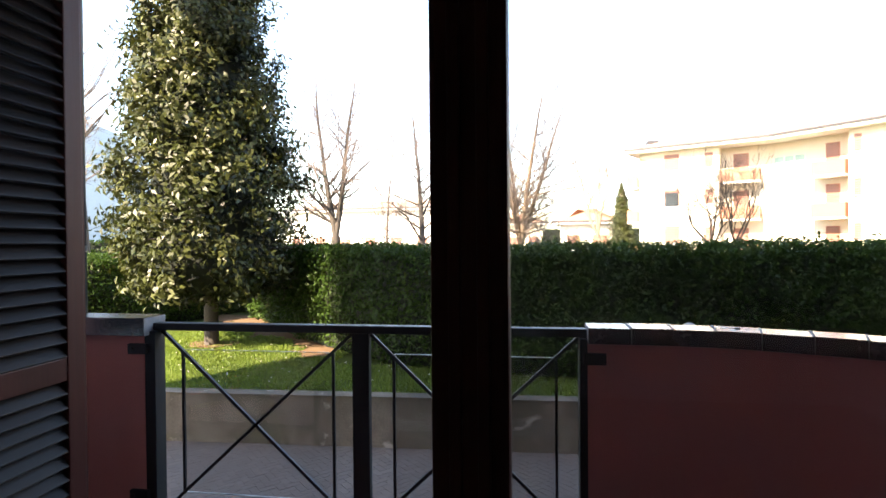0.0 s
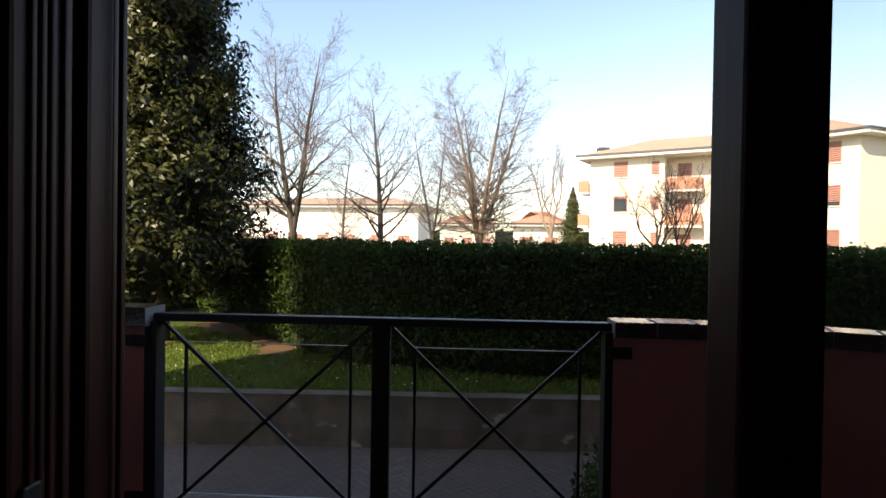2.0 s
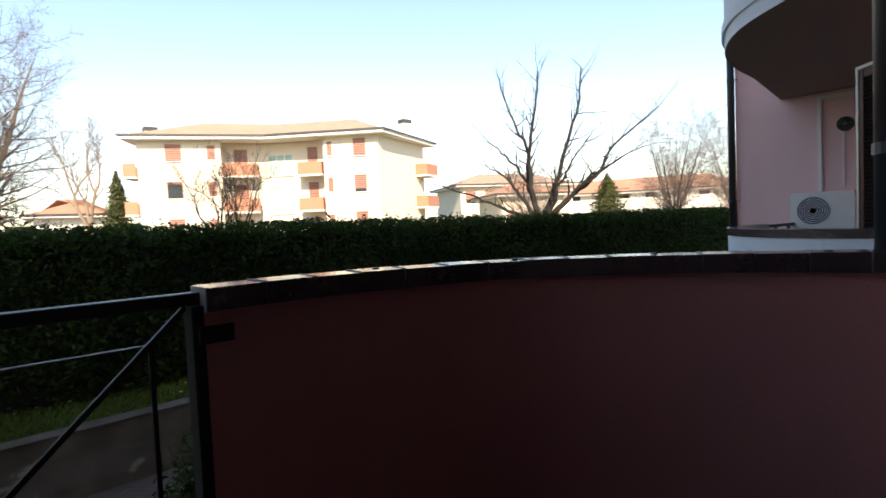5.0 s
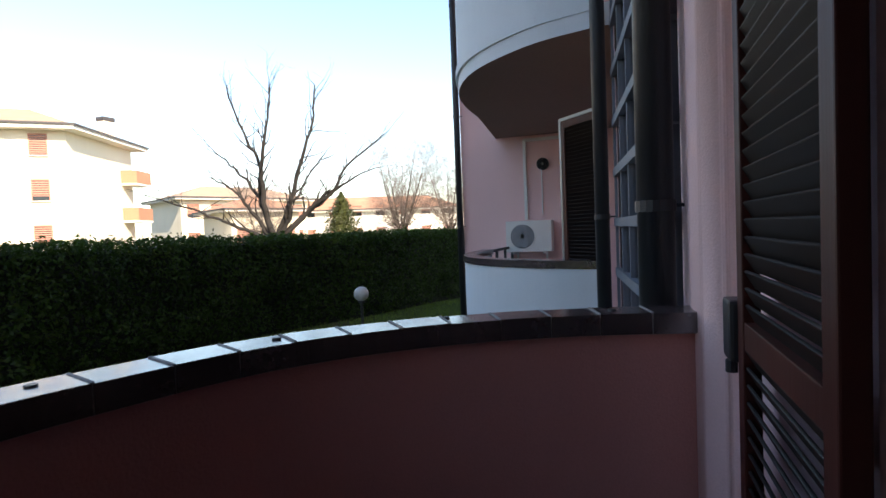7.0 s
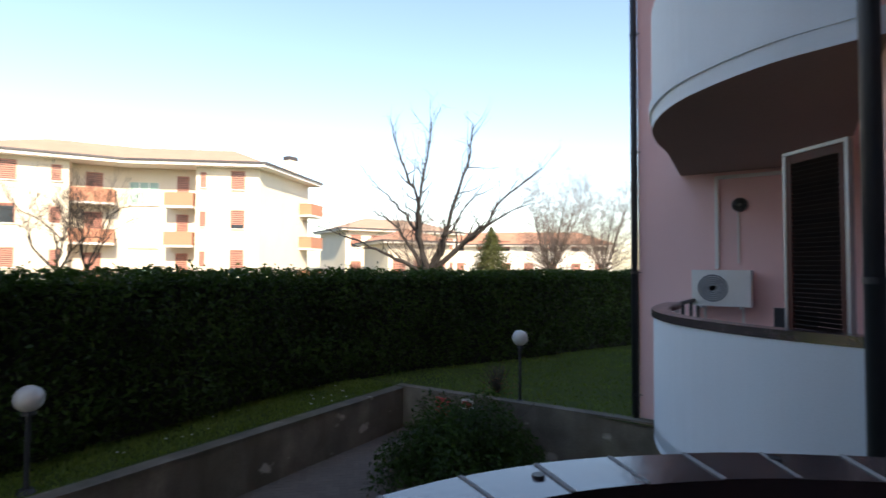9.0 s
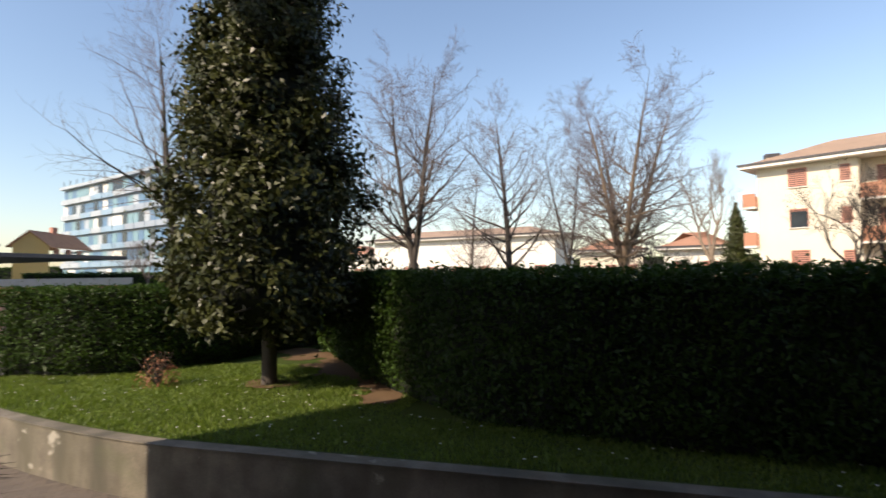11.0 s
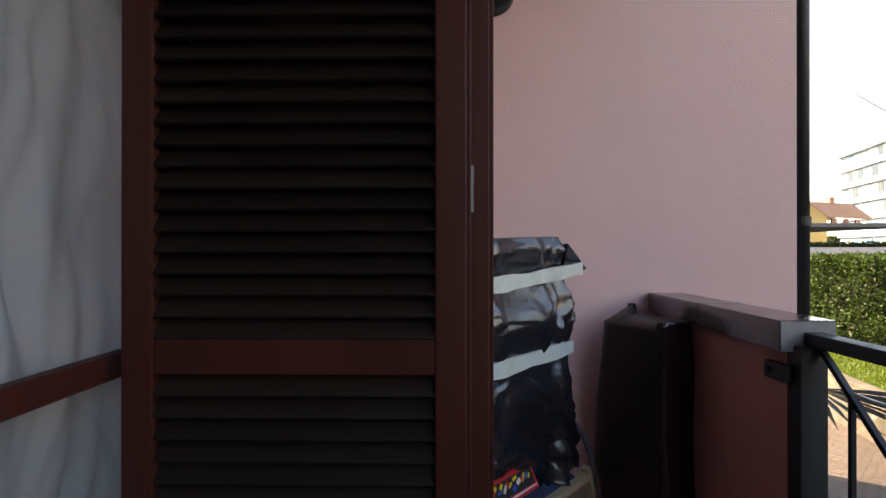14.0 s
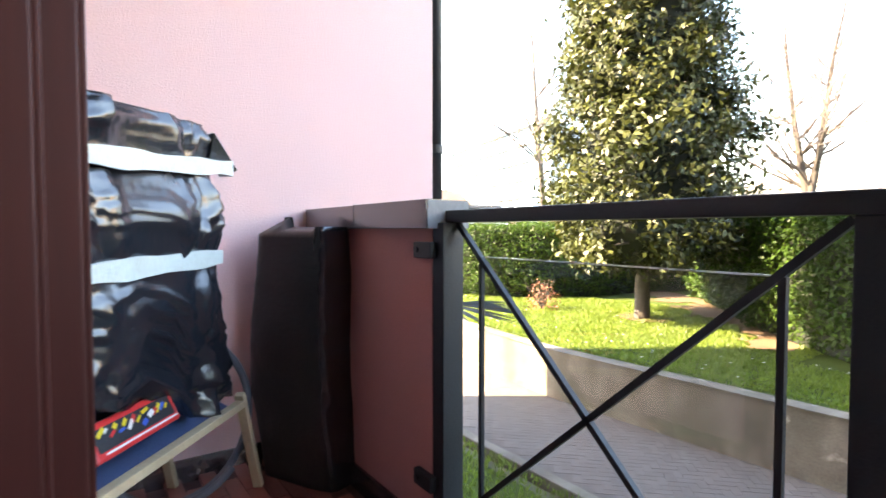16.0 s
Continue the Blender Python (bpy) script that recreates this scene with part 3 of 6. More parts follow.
# ---- shutters and window ----
def shutter(name, width, height, at, rz, label, mid=1.002, pitch=0.0386, tilt=52):
    """A louvred leaf: width along its own x from the hinge, thickness along y."""
    ob = thing(name, at, label, "shutter", "louvred window shutters", rz=rz)
    th, st = 0.038, 0.058
    for x in (0, width - st):
        bm = fresh()
        bm_box(bm, (x, -th / 2, 0), (x + st, th / 2, height), 0.004)
        part("stile", bm, M_WOOD, ob)
    z_rails = [(0, 0.09), (mid - 0.032, mid + 0.032), (height - 0.08, height)]
    for z0, z1 in z_rails:
        bm = fresh()
        bm_box(bm, (st, -th / 2 + 0.003, z0), (width - st, th / 2 - 0.003, z1), 0.003)
        part("cross_rail", bm, M_WOOD, ob)
    sl = fresh()
    m = Matrix.Rotation(radians(tilt), 4, 'X')
    bm_box(sl, (st - 0.006, -0.024, -0.004), (width - st + 0.006, 0.024, 0.004), 0.003, m)
    me = mesh_of("slat", sl, M_SLAT)
    for (za, zb) in ((z_rails[0][1], z_rails[1][0]), (z_rails[1][1], z_rails[2][0])):
        k = int((zb - za) / pitch)
        for i in range(k):
            s = new("slat", me)
            s.parent = ob
            s.location = (0, 0, za + (i + 0.5) * (zb - za) / k)
            s.rotation_euler = (radians(random.uniform(-1.2, 1.2)), 0, 0)
    return ob


sh1 = shutter("shutter", 0.625, 2.28, (-0.540, -0.134, 0.025), 90, "dark brown louvred wooden shutter leaf standing open")
sh2 = shutter("shutter", 0.625, 2.28, (-0.588, -0.090, 0.025), 90, "dark brown louvred wooden shutter leaf folded behind another")
sh3 = shutter("shutter", 0.62, 2.28, (1.63, -0.012, 0.025), 0, "dark brown louvred wooden shutter open against the wall", tilt=62)
for z in (1.32, 0.35, 2.1):
    bm = fresh()
    bm_box(bm, (0.612, -0.008, z - 0.055), (0.628, 0.034, z + 0.0), 0.002)
    bm_tube(bm, (0.63, 0.012, z - 0.055), (0.63, 0.012, z + 0.03), 0.008, n=8)
    part("hinge", bm, M_HINGE, sh1, "dull grey steel hinge")
for leaf in (sh1, sh2):
    for y in (-0.011, 0.011):
        bm = fresh()
        bm_box(bm, (0.6245, y - 0.005, 0.0), (0.632, y + 0.005, 2.28), 0.002)
        part("edge_bead", bm, M_WOOD, leaf)
catch = thing("shutter_catch", (2.295, -0.035, 0.95), "black iron shutter catch on the pink wall", "catch")
bm = fresh()
bm_box(bm, (-0.045, 0.0, 0.0), (0.045, 0.06, 0.15), 0.01)
part("body", bm, M_IRON, catch)
bm = fresh()
bm_tube(bm, (-0.01, 0.05, -0.03), (-0.01, 0.05, 0.0), 0.014, n=10)
part("knob", bm, M_IRON, catch)


def window_leaf(parent, x0, x1, z0=0.03, z1=2.34, mid=0.985, y0=-0.07, y1=0.0, st=0.07):
    """A glazed leaf: its stiles, rails and two panes, as parts of the window."""
    for a, b in ((x0, x0 + st), (x1 - st, x1)):
        bm = fresh()
        bm_box(bm, (a, y0, z0), (b, y1, z1), 0.006)
        bm_box(bm, (a + 0.018, y0 - 0.006, z0), (a + 0.03, y0 + 0.004, z1), 0.002)
        bm_box(bm, (b - 0.03, y0 - 0.006, z0), (b - 0.018, y0 + 0.004, z1), 0.002)
        for g in (0.012, 0.030, 0.043, 0.056):
            bm_box(bm, (a + g, y1 - 0.004, z0), (a + g + 0.007, y1 + 0.005, z1), 0.002)
        part("stile", bm, M_WOOD, parent)
    for za, zb in ((z0, z0 + 0.11), (mid - 0.024, mid + 0.024), (z1 - 0.08, z1)):
        bm = fresh()
        bm_box(bm, (x0 + st, y0 + 0.01, za), (x1 - st, y1 - 0.01, zb), 0.004)
        part("cross_rail", bm, M_WOOD, parent)
    for za, zb in ((z0 + 0.11, mid - 0.024), (mid + 0.024, z1 - 0.08)):
        bm = fresh()
        bm_box(bm, (x0 + st - 0.01, (y0 + y1) / 2 - 0.002, za - 0.01), (x1 - st + 0.01, (y0 + y1) / 2 + 0.002, zb + 0.01))
        p = part("pane", bm, G_CLEAR, parent, "clear glass pane")
        p.visible_shadow = False


win = thing("window_1", (0, -0.28, 0), "dark stained wooden French window with one leaf standing open", "window", kind="structure")
for lo, hi in (((-0.88, -0.08, 0.02), (-0.83, 0.10, 2.40)), ((1.70, -0.08, 0.02), (1.76, 0.06, 2.40)), ((-0.83, -0.08, 2.335), (1.70, 0.06, 2.40))):
    bm = fresh()
    bm_box(bm, lo, hi, 0.004)
    part("window_frame", bm, M_WOOD, win)
fixed = new("fixed_leaf")
fixed.parent = win
window_leaf(fixed, -0.83, -0.09, y0=0.07, y1=0.12, st=0.05, mid=1.0)
closed = new("closed_leaf")
closed.parent = win
window_leaf(closed, 0.625, 1.16, st=0.075)
fixed_e = new("fixed_leaf")
fixed_e.parent = win
window_leaf(fixed_e, 1.165, 1.70, st=0.075)
turned = new("open_leaf")
turned.parent = win
turned.matrix_basis = pose(-0.092, 0.05, 0, 0, 0, -92)
window_leaf(turned, 0.0, 0.62, y0=-0.06, y1=-0.0, st=0.085)
bm = fresh()
bm_box(bm, (-0.012, -0.03, 0.97), (0.012, 0.004, 1.11), 0.003)
pl = part("lock_plate", bm, M_IRON, turned, "dark worn lock plate")
pl.location = (0.06, 0.003, -0.05)

# curtain behind the fixed leaf
cur = thing("curtain", (0, -0.265, 0), "white curtain hanging in soft folds behind the glass", "curtain")
cx = np.linspace(-0.82, -0.105, 110)
cz = np.linspace(0.03, 2.45, 60)
verts = []
for z in cz:
    for x in cx:
        a = 0.012 * math.sin(x * 34 + 2.5 * math.sin(z * 2.1)) + 0.05 * noise.noise((x * 9 + 2 * math.sin(z * 1.7), 3.1, z * 3.4)) + 0.022 * noise.noise((x * 20 + z * 3, 7, z * 6))
        verts.append((x, max(-0.045, min(0.045, a)), z))
nx = len(cx)
cloth = raw("cloth", verts, [(j * nx + i, j * nx + i + 1, (j + 1) * nx + i + 1, (j + 1) * nx + i) for j in range(len(cz) - 1) for i in range(nx - 1)], M_CURTAIN, cur, True)
cloth.modifiers.new("thickness", 'SOLIDIFY').thickness = 0.002
bm = fresh()
bm_tube(bm, (-0.81, 0, 2.46), (-0.1, 0, 2.46), 0.010)
part("rod", bm, M_ZINC, cur)


# ---- hedge, trees, lawn ----
def hedge(name, front, depth, z0, z1, label, seed, per_m2=720, size=0.095):
    """A clipped laurel hedge: front is its line in the plan, depth runs to the left of the line's direction."""
    rng = np.random.default_rng(seed)
    ob = thing(name, (0, 0, 0), label, "hedge")
    pts = smooth_line(front, 5)
    p = np.array(pts)
    tan_ = np.gradient(p, axis=0)
    tan_ /= np.linalg.norm(tan_, axis=1)[:, None]
    # Dark solid set back behind the leaves, standing in for the hedge's inner shade.
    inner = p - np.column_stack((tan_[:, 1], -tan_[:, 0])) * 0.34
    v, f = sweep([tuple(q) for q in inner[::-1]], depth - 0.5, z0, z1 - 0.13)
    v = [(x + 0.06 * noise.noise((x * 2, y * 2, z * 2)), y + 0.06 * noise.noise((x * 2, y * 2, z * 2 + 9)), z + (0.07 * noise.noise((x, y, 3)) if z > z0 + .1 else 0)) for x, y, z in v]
    raw("shade_core", v, f, M_SHADE_CORE, ob)
    seg = np.diff(p, axis=0)
    ln = np.linalg.norm(seg, axis=1)
    nrm = np.stack((seg[:, 1], -seg[:, 0]), 1) / ln[:, None]
    n_front, n_top = int(ln.sum() * (z1 - z0) * per_m2), int(ln.sum() * depth * per_m2 * 1.1)
    C, N = [], []
    k = rng.choice(len(ln), n_front, p=ln / ln.sum())
    u, z = rng.random(n_front), rng.uniform(z0 + 0.02, z1, n_front)
    base = p[k] + seg[k] * u[:, None]
    wob = np.array([0.16 * noise.noise((b[0] * 1.3, b[1] * 1.3, zz * 1.6)) + 0.05 * noise.noise((b[0] * 4, b[1] * 4, zz * 4)) for b, zz in zip(base, z)])
    tuck = -0.3 * np.clip((z0 + 0.6 - z) / 0.6, 0, 1) ** 2
    off = wob + tuck + rng.uniform(-0.30, 0.06, n_front)
    xy = base + nrm[k] * off[:, None]
    C.append(np.column_stack((xy, z)))
    N.append(np.column_stack((nrm[k], np.full(n_front, 0.45))))
    k = rng.choice(len(ln), n_top, p=ln / ln.sum())
    base = p[k] + seg[k] * rng.random(n_top)[:, None] - nrm[k] * (rng.random(n_top) * depth)[:, None]
    zt = z1 + np.array([0.10 * noise.noise((b[0] * 1.1, b[1] * 1.1, 5)) + 0.07 * noise.noise((b[0] * 3.5, b[1] * 3.5, 8)) for b in base]) + rng.uniform(-0.26, 0.05, n_top)
    shoots = rng.random(n_top) < 0.03
    zt += np.where(shoots, rng.uniform(0.02, 0.16, n_top), 0)
    C.append(np.column_stack((base, zt)))
    N.append(np.column_stack((rng.normal(0, 0.3, (n_top, 2)), np.ones(n_top))))
    for e, sgn in ((0, -1), (-1, 1)):
        m = int(depth * (z1 - z0) * per_m2)
        d = seg[e] / ln[e] * sgn
        b = p[0 if e == 0 else -1] - nrm[e] * (rng.random(m) * depth)[:, None] + d * rng.uniform(-0.08, 0.1, m)[:, None]
        C.append(np.column_stack((b, rng.uniform(z0, z1, m))))
        N.append(np.column_stack((np.tile(d, (m, 1)), np.full(m, 0.4))))
    foliage = leaves("foliage", np.concatenate(C), np.concatenate(N), size, rng, M_LAUREL, ob, slim=0.45, tilt=0.8, droop=0.4)
    tagged(foliage, kind="stuff")
    return ob


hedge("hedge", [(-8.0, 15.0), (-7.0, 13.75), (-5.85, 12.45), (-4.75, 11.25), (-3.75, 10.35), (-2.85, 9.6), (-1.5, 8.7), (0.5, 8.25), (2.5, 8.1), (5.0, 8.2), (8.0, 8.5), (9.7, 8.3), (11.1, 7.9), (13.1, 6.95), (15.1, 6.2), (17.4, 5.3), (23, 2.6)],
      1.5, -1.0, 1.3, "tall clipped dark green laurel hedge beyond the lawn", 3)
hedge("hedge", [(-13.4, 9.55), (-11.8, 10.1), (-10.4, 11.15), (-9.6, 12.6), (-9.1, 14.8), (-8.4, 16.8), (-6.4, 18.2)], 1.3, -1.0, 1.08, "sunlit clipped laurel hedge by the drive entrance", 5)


def tube_net(name, segs, mat, parent):
    """Tapered limbs. segs: (start, end, radius at the start, radius at the end)."""
    P = np.array([s[0] for s in segs]); Q = np.array([s[1] for s in segs])
    R0 = np.array([s[2] for s in segs]); R1 = np.array([s[3] for s in segs])
    d = Q - P
    d /= np.linalg.norm(d, axis=1)[:, None] + 1e-9
    ref = np.where(np.abs(d[:, 2:3]) > 0.9, np.array([[1.0, 0, 0]]), np.array([[0, 0, 1.0]]))
    a = np.cross(d, ref)
    a /= np.linalg.norm(a, axis=1)[:, None]
    b = np.cross(d, a)
    V, F = [], []
    for big in (True, False):
        sel = (R0 > 0.03) if big else (R0 <= 0.03)
        if not sel.any():
            continue
        n = 7 if big else 3
        ang = np.arange(n) * math.tau / n
        ring = np.cos(ang)[None, :, None] * a[sel][:, None] + np.sin(ang)[None, :, None] * b[sel][:, None]
        lo = P[sel][:, None] + ring * R0[sel][:, None, None]
        hi = Q[sel][:, None] + ring * R1[sel][:, None, None]
        vv = np.concatenate((lo, hi), 1).reshape(-1, 3)
        base = (np.arange(sel.sum()) * 2 * n)[:, None] + sum(len(x) for x in V)
        i = np.arange(n)
        q = np.stack((base + i, base + (i + 1) % n, base + n + (i + 1) % n, base + n + i), 2).reshape(-1, 4)
        V.append(vv); F.append(q)
    return fast_mesh(name, np.concatenate(V), np.concatenate(F), mat, parent)


def bare_tree(name, at, height, radius, label, seed, mat=None, spread=0.55, forks=3, depth=6, first=0.22, up=0.35, ratio=0.74, lean=(0, 0), twig=0.012):
    """A leafless tree: a tapered trunk that forks again and again."""
    rng = np.random.default_rng(seed)
    ob = thing(name, at, label, "tree")
    main, fine = [], []

    def grow(p, d, length, r, level):
        k = 3 if level < 3 else 2
        for i in range(k):
            d2 = d + rng.normal(0, 0.10 + 0.02 * level, 3)
            d2[2] += 0.06
            d2 /= np.linalg.norm(d2)
            q = p + d2 * length / k
            r2 = r * (1 - 0.28 / k)
            (main if level < 3 else fine).append((p, q, r, r2))
            if level >= 1 and level < depth and rng.random() < 0.6:
                side = rng.normal(0, 1, 3)
                side -= side.dot(d2) * d2
                side /= np.linalg.norm(side)
                dd = d2 * 0.6 + side * 0.75 + np.array([0, 0, up])
                grow(q, dd / np.linalg.norm(dd), length * 0.62, max(r2 * 0.42, twig * 0.6), level + 2 if level + 2 <= depth else depth)
            p, d, r = q, d2, r2
        if level >= depth:
            return
        m = forks if level == 0 else 2 + (rng.random() < 0.45)
        turn = rng.uniform(0, math.tau)
        ref = np.array([1.0, 0, 0]) if abs(d[2]) > 0.8 else np.array([0, 0, 1.0])
        a = np.cross(d, ref); a /= np.linalg.norm(a); b = np.cross(d, a)
        for i in range(m):
            w = turn + i * math.tau / m + rng.normal(0, 0.3)
            s = spread * rng.uniform(0.6, 1.3)
            dd = d + (a * math.cos(w) + b * math.sin(w)) * s
            dd[2] += up * 0.5
            dd /= np.linalg.norm(dd)
            grow(p, dd, length * ratio * rng.uniform(0.8, 1.15), max(r * (0.72 if m > 2 else 0.78), twig * 0.6), level + 1)

    d0 = np.array([lean[0], lean[1], 1.0]); d0 /= np.linalg.norm(d0)
    grow(np.zeros(3), d0, height * first, radius, 0)
    tube_net("trunk", main, mat or M_BARK, ob)
    if fine:
        tagged(tube_net("crown", fine, mat or M_BARK, ob), kind="stuff")
    return ob


def leader_tree(name, at, height, radius, label, seed, forks=1, reach=0.30, first=0.22, mat=None, twig_mat=None, rise_up=0.55, wide=0.15):
    """A leafless tree with one or more upright leaders and many side branches that carry fine twigs."""
    rng = np.random.default_rng(seed)
    ob = thing(name, at, label, "tree")
    main, fine = [], []

    def limb(p, d, length, r, level, steps, bare=0.0):
        start = r
        for i in range(steps):
            d = d + rng.normal(0, (0.024, 0.11, 0.17, 0.2)[level], 3)
            d[2] += (0.0, 0.07, 0.05, 0.03)[level]
            d /= np.linalg.norm(d)
            q = p + d * length / steps
            f = (i + 1) / steps
            r2 = max(0.003, r * (1 - 0.85 / steps)) if level else max(0.006, start * (1 - f) ** 0.85)
            (main if r > 0.03 else fine).append((p, q, r, r2))
            p, r = q, r2
            if level < 3 and f > bare:
                k = (2, 1, 1)[level] + (rng.random() < (0.45, 0.6, 0.6)[level])
                for _ in range(k):
                    side = rng.normal(0, 1, 3)
                    side -= side.dot(d) * d
                    side /= np.linalg.norm(side)
                    dd = d * (rise_up if level == 0 else 0.75) + side * 0.8
                    left = 1 - (f - bare) / (1 - bare) if level == 0 else 1 - 0.6 * f
                    ln = height * reach * (0.42 + 0.58 * left) if level == 0 else length * 0.48 * (0.5 + 0.5 * left)
                    limb(p, dd / np.linalg.norm(dd), ln * rng.uniform(0.7, 1.2), max(0.004, min(r * 0.42, 0.02 + 0.04 * left) if level == 0 else r * 0.55), level + 1, (0, 6, 4, 3)[level + 1])

    base = np.zeros(3)
    top = np.array([0.0, 0.0, height * first])
    if forks == 1:
        limb(base, np.array([0.0, 0, 1]), height, radius, 0, 18, first)
    else:
        main.append((base, top, radius, radius * 0.85))
        for k in range(forks):
            w = 0.4 + k * math.tau / forks
            dd = np.array([math.cos(w) * wide, math.sin(w) * wide, 1.0])
            limb(top, dd / np.linalg.norm(dd), height * (1 - first) * rng.uniform(0.9, 1.0), radius * 0.62, 0, 14, 0.06)
    tube_net("trunk", main, mat or M_BARK, ob)
    tagged(tube_net("crown", fine, twig_mat or M_TWIG, ob), kind="stuff")
    return ob


def magnolia(at):
    rng = np.random.default_rng(11)
    ob = thing("magnolia_tree", at, "tall evergreen magnolia with glossy dark leaves on the lawn", "tree")
    segs, pos = [], np.zeros(3)
    for i in range(10):
        q = np.array([0.12 * math.sin(i * 0.9), 0.1 * math.cos(i * 0.7) - 0.1, (i + 1) * 1.0])
        segs.append((pos, q, 0.17 * (1 - i / 11), 0.17 * (1 - (i + 1) / 11)))
        pos = q
    for i in range(46):
        z = rng.uniform(1.5, 9.6)
        w = rng.uniform(0, math.tau)
        r = 2.0 * max(0.15, 1 - (z / 11.5) ** 2)
        segs.append((np.array([0, 0, z]), np.array([r * math.cos(w), r * math.sin(w), z + rng.uniform(-0.2, 0.6)]), 0.045, 0.012))
    tube_net("trunk", segs, M_BARK, ob)
    # Added near-black hull: the crown's inner shade as a shape, hiding gaps.
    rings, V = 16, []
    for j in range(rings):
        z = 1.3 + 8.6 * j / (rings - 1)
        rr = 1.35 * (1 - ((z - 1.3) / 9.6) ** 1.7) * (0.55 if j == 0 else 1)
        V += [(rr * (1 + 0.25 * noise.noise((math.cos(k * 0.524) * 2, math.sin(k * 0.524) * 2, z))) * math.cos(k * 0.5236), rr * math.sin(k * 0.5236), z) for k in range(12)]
    raw("inner_shade", V, [(12 * j + k, 12 * j + (k + 1) % 12, 12 * j + 12 + (k + 1) % 12, 12 * j + 12 + k) for j in range(rings - 1) for k in range(12)], M_SHADE_CORE, ob)
    n = 52000
    clump = 620
    zc = rng.uniform(1.25, 11.2, clump)
    wc = rng.uniform(0, math.tau, clump)

    def radius(z):
        return np.where(z < 2.4, 1.15 + 0.73 * np.clip((z - 0.9) / 1.5, 0, 1), 1.88 * np.clip(1 - (np.maximum(z - 2.4, 0) / 9.3) ** 1.6, 0.02, 1))
    rc = radius(zc) * np.where(rng.random(clump) < 0.1, 1.17, rng.uniform(0.70, 1.08, clump))
    cen = np.column_stack((rc * np.cos(wc), rc * np.sin(wc), zc))
    k = rng.integers(0, clump, n)
    c = cen[k] + rng.normal(0, 0.165, (n, 3)) * rng.uniform(0.7, 1.3, clump)[k][:, None]
    out = np.column_stack((c[:, 0], c[:, 1], np.full(n, 0.5)))
    out /= np.linalg.norm(out, axis=1)[:, None]
    inner = 9000
    zi, wi = rng.uniform(1.0, 10.5, inner), rng.uniform(0, math.tau, inner)
    ri = radius(zi) * np.sqrt(rng.random(inner)) * 0.8
    ci = np.column_stack((ri * np.cos(wi), ri * np.sin(wi), zi))
    C, N = np.concatenate((c, ci)), np.concatenate((out, rng.normal(0, 1, (inner, 3))))
    tagged(leaves("crown", C, N, 0.165, rng, M_MAGNOLIA, ob, slim=0.42, tilt=0.55, droop=0.2), kind="stuff")
    return ob


magnolia((-6.4, 10.4, -1.0))
PALE = "bare winter tree with fine branches beyond the hedge"
leader_tree("bare_tree", (-5.75, 17.0, -1.06), 9.0, 0.19, PALE, 21, forks=2, first=0.3, reach=0.30)
leader_tree("bare_tree", (-3.3, 20.9, -1.06), 9.0, 0.17, PALE, 22, first=0.26, reach=0.31)
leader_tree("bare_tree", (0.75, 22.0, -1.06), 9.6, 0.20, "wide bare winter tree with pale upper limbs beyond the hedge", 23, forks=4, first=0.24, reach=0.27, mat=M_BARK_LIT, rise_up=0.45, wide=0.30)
leader_tree("bare_tree", (-6.6, 27.3, -1.06), 8.0, 0.11, "slender bare winter tree behind the larger ones", 24, first=0.2, reach=0.3)
leader_tree("bare_tree", (-1.6, 26.1, -1.06), 9.6, 0.13, "slender bare winter tree behind the larger ones", 25, forks=2, first=0.25, reach=0.24)
bare_tree("bare_tree", (2.3, 25.5, -1.06), 6.6, 0.14, "low spreading bare tree behind the hedge", 26, spread=0.75, forks=3, first=0.18, up=0.1)
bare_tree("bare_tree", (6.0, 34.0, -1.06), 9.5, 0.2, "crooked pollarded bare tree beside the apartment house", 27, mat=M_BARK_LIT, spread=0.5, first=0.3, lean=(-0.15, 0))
leader_tree("bare_tree", (-17.4, 18.9, -1.06), 13.5, 0.2, "tall bare tree with wide fine branches behind the magnolia", 28, first=0.30, reach=0.34, rise_up=0.6)
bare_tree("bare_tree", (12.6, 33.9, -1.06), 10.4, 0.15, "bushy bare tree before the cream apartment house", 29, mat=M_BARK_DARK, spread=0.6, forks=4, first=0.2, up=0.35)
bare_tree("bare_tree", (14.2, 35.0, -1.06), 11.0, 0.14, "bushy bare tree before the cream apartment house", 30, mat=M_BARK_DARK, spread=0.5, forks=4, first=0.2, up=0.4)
leader_tree("bare_tree", (45, 19.4, -1.06), 11.0, 0.16, "pale twiggy bare tree in the distance", 31, forks=7, first=0.15, reach=0.3, wide=0.34)
leader_tree("bare_tree", (49, 16.0, -1.06), 10.4, 0.16, "pale twiggy bare tree in the distance", 32, forks=6, first=0.15, reach=0.34, wide=0.34)
leader_tree("bare_tree", (34, 26, -1.06), 6.5, 0.1, "pale twiggy bare tree in the distance", 33, forks=5, first=0.15, reach=0.34, wide=0.4)
bare_tree("bare_tree", (-42, 40, -1.06), 9.0, 0.12, "pale twiggy bare tree in the distance", 34, mat=M_TWIG, spread=0.45, first=0.2, up=0.4)
bare_tree("bare_tree", (-60, 54, -1.06), 11.5, 0.12, "pale twiggy bare tree in the distance", 35, mat=M_TWIG, spread=0.45, first=0.2, up=0.4)


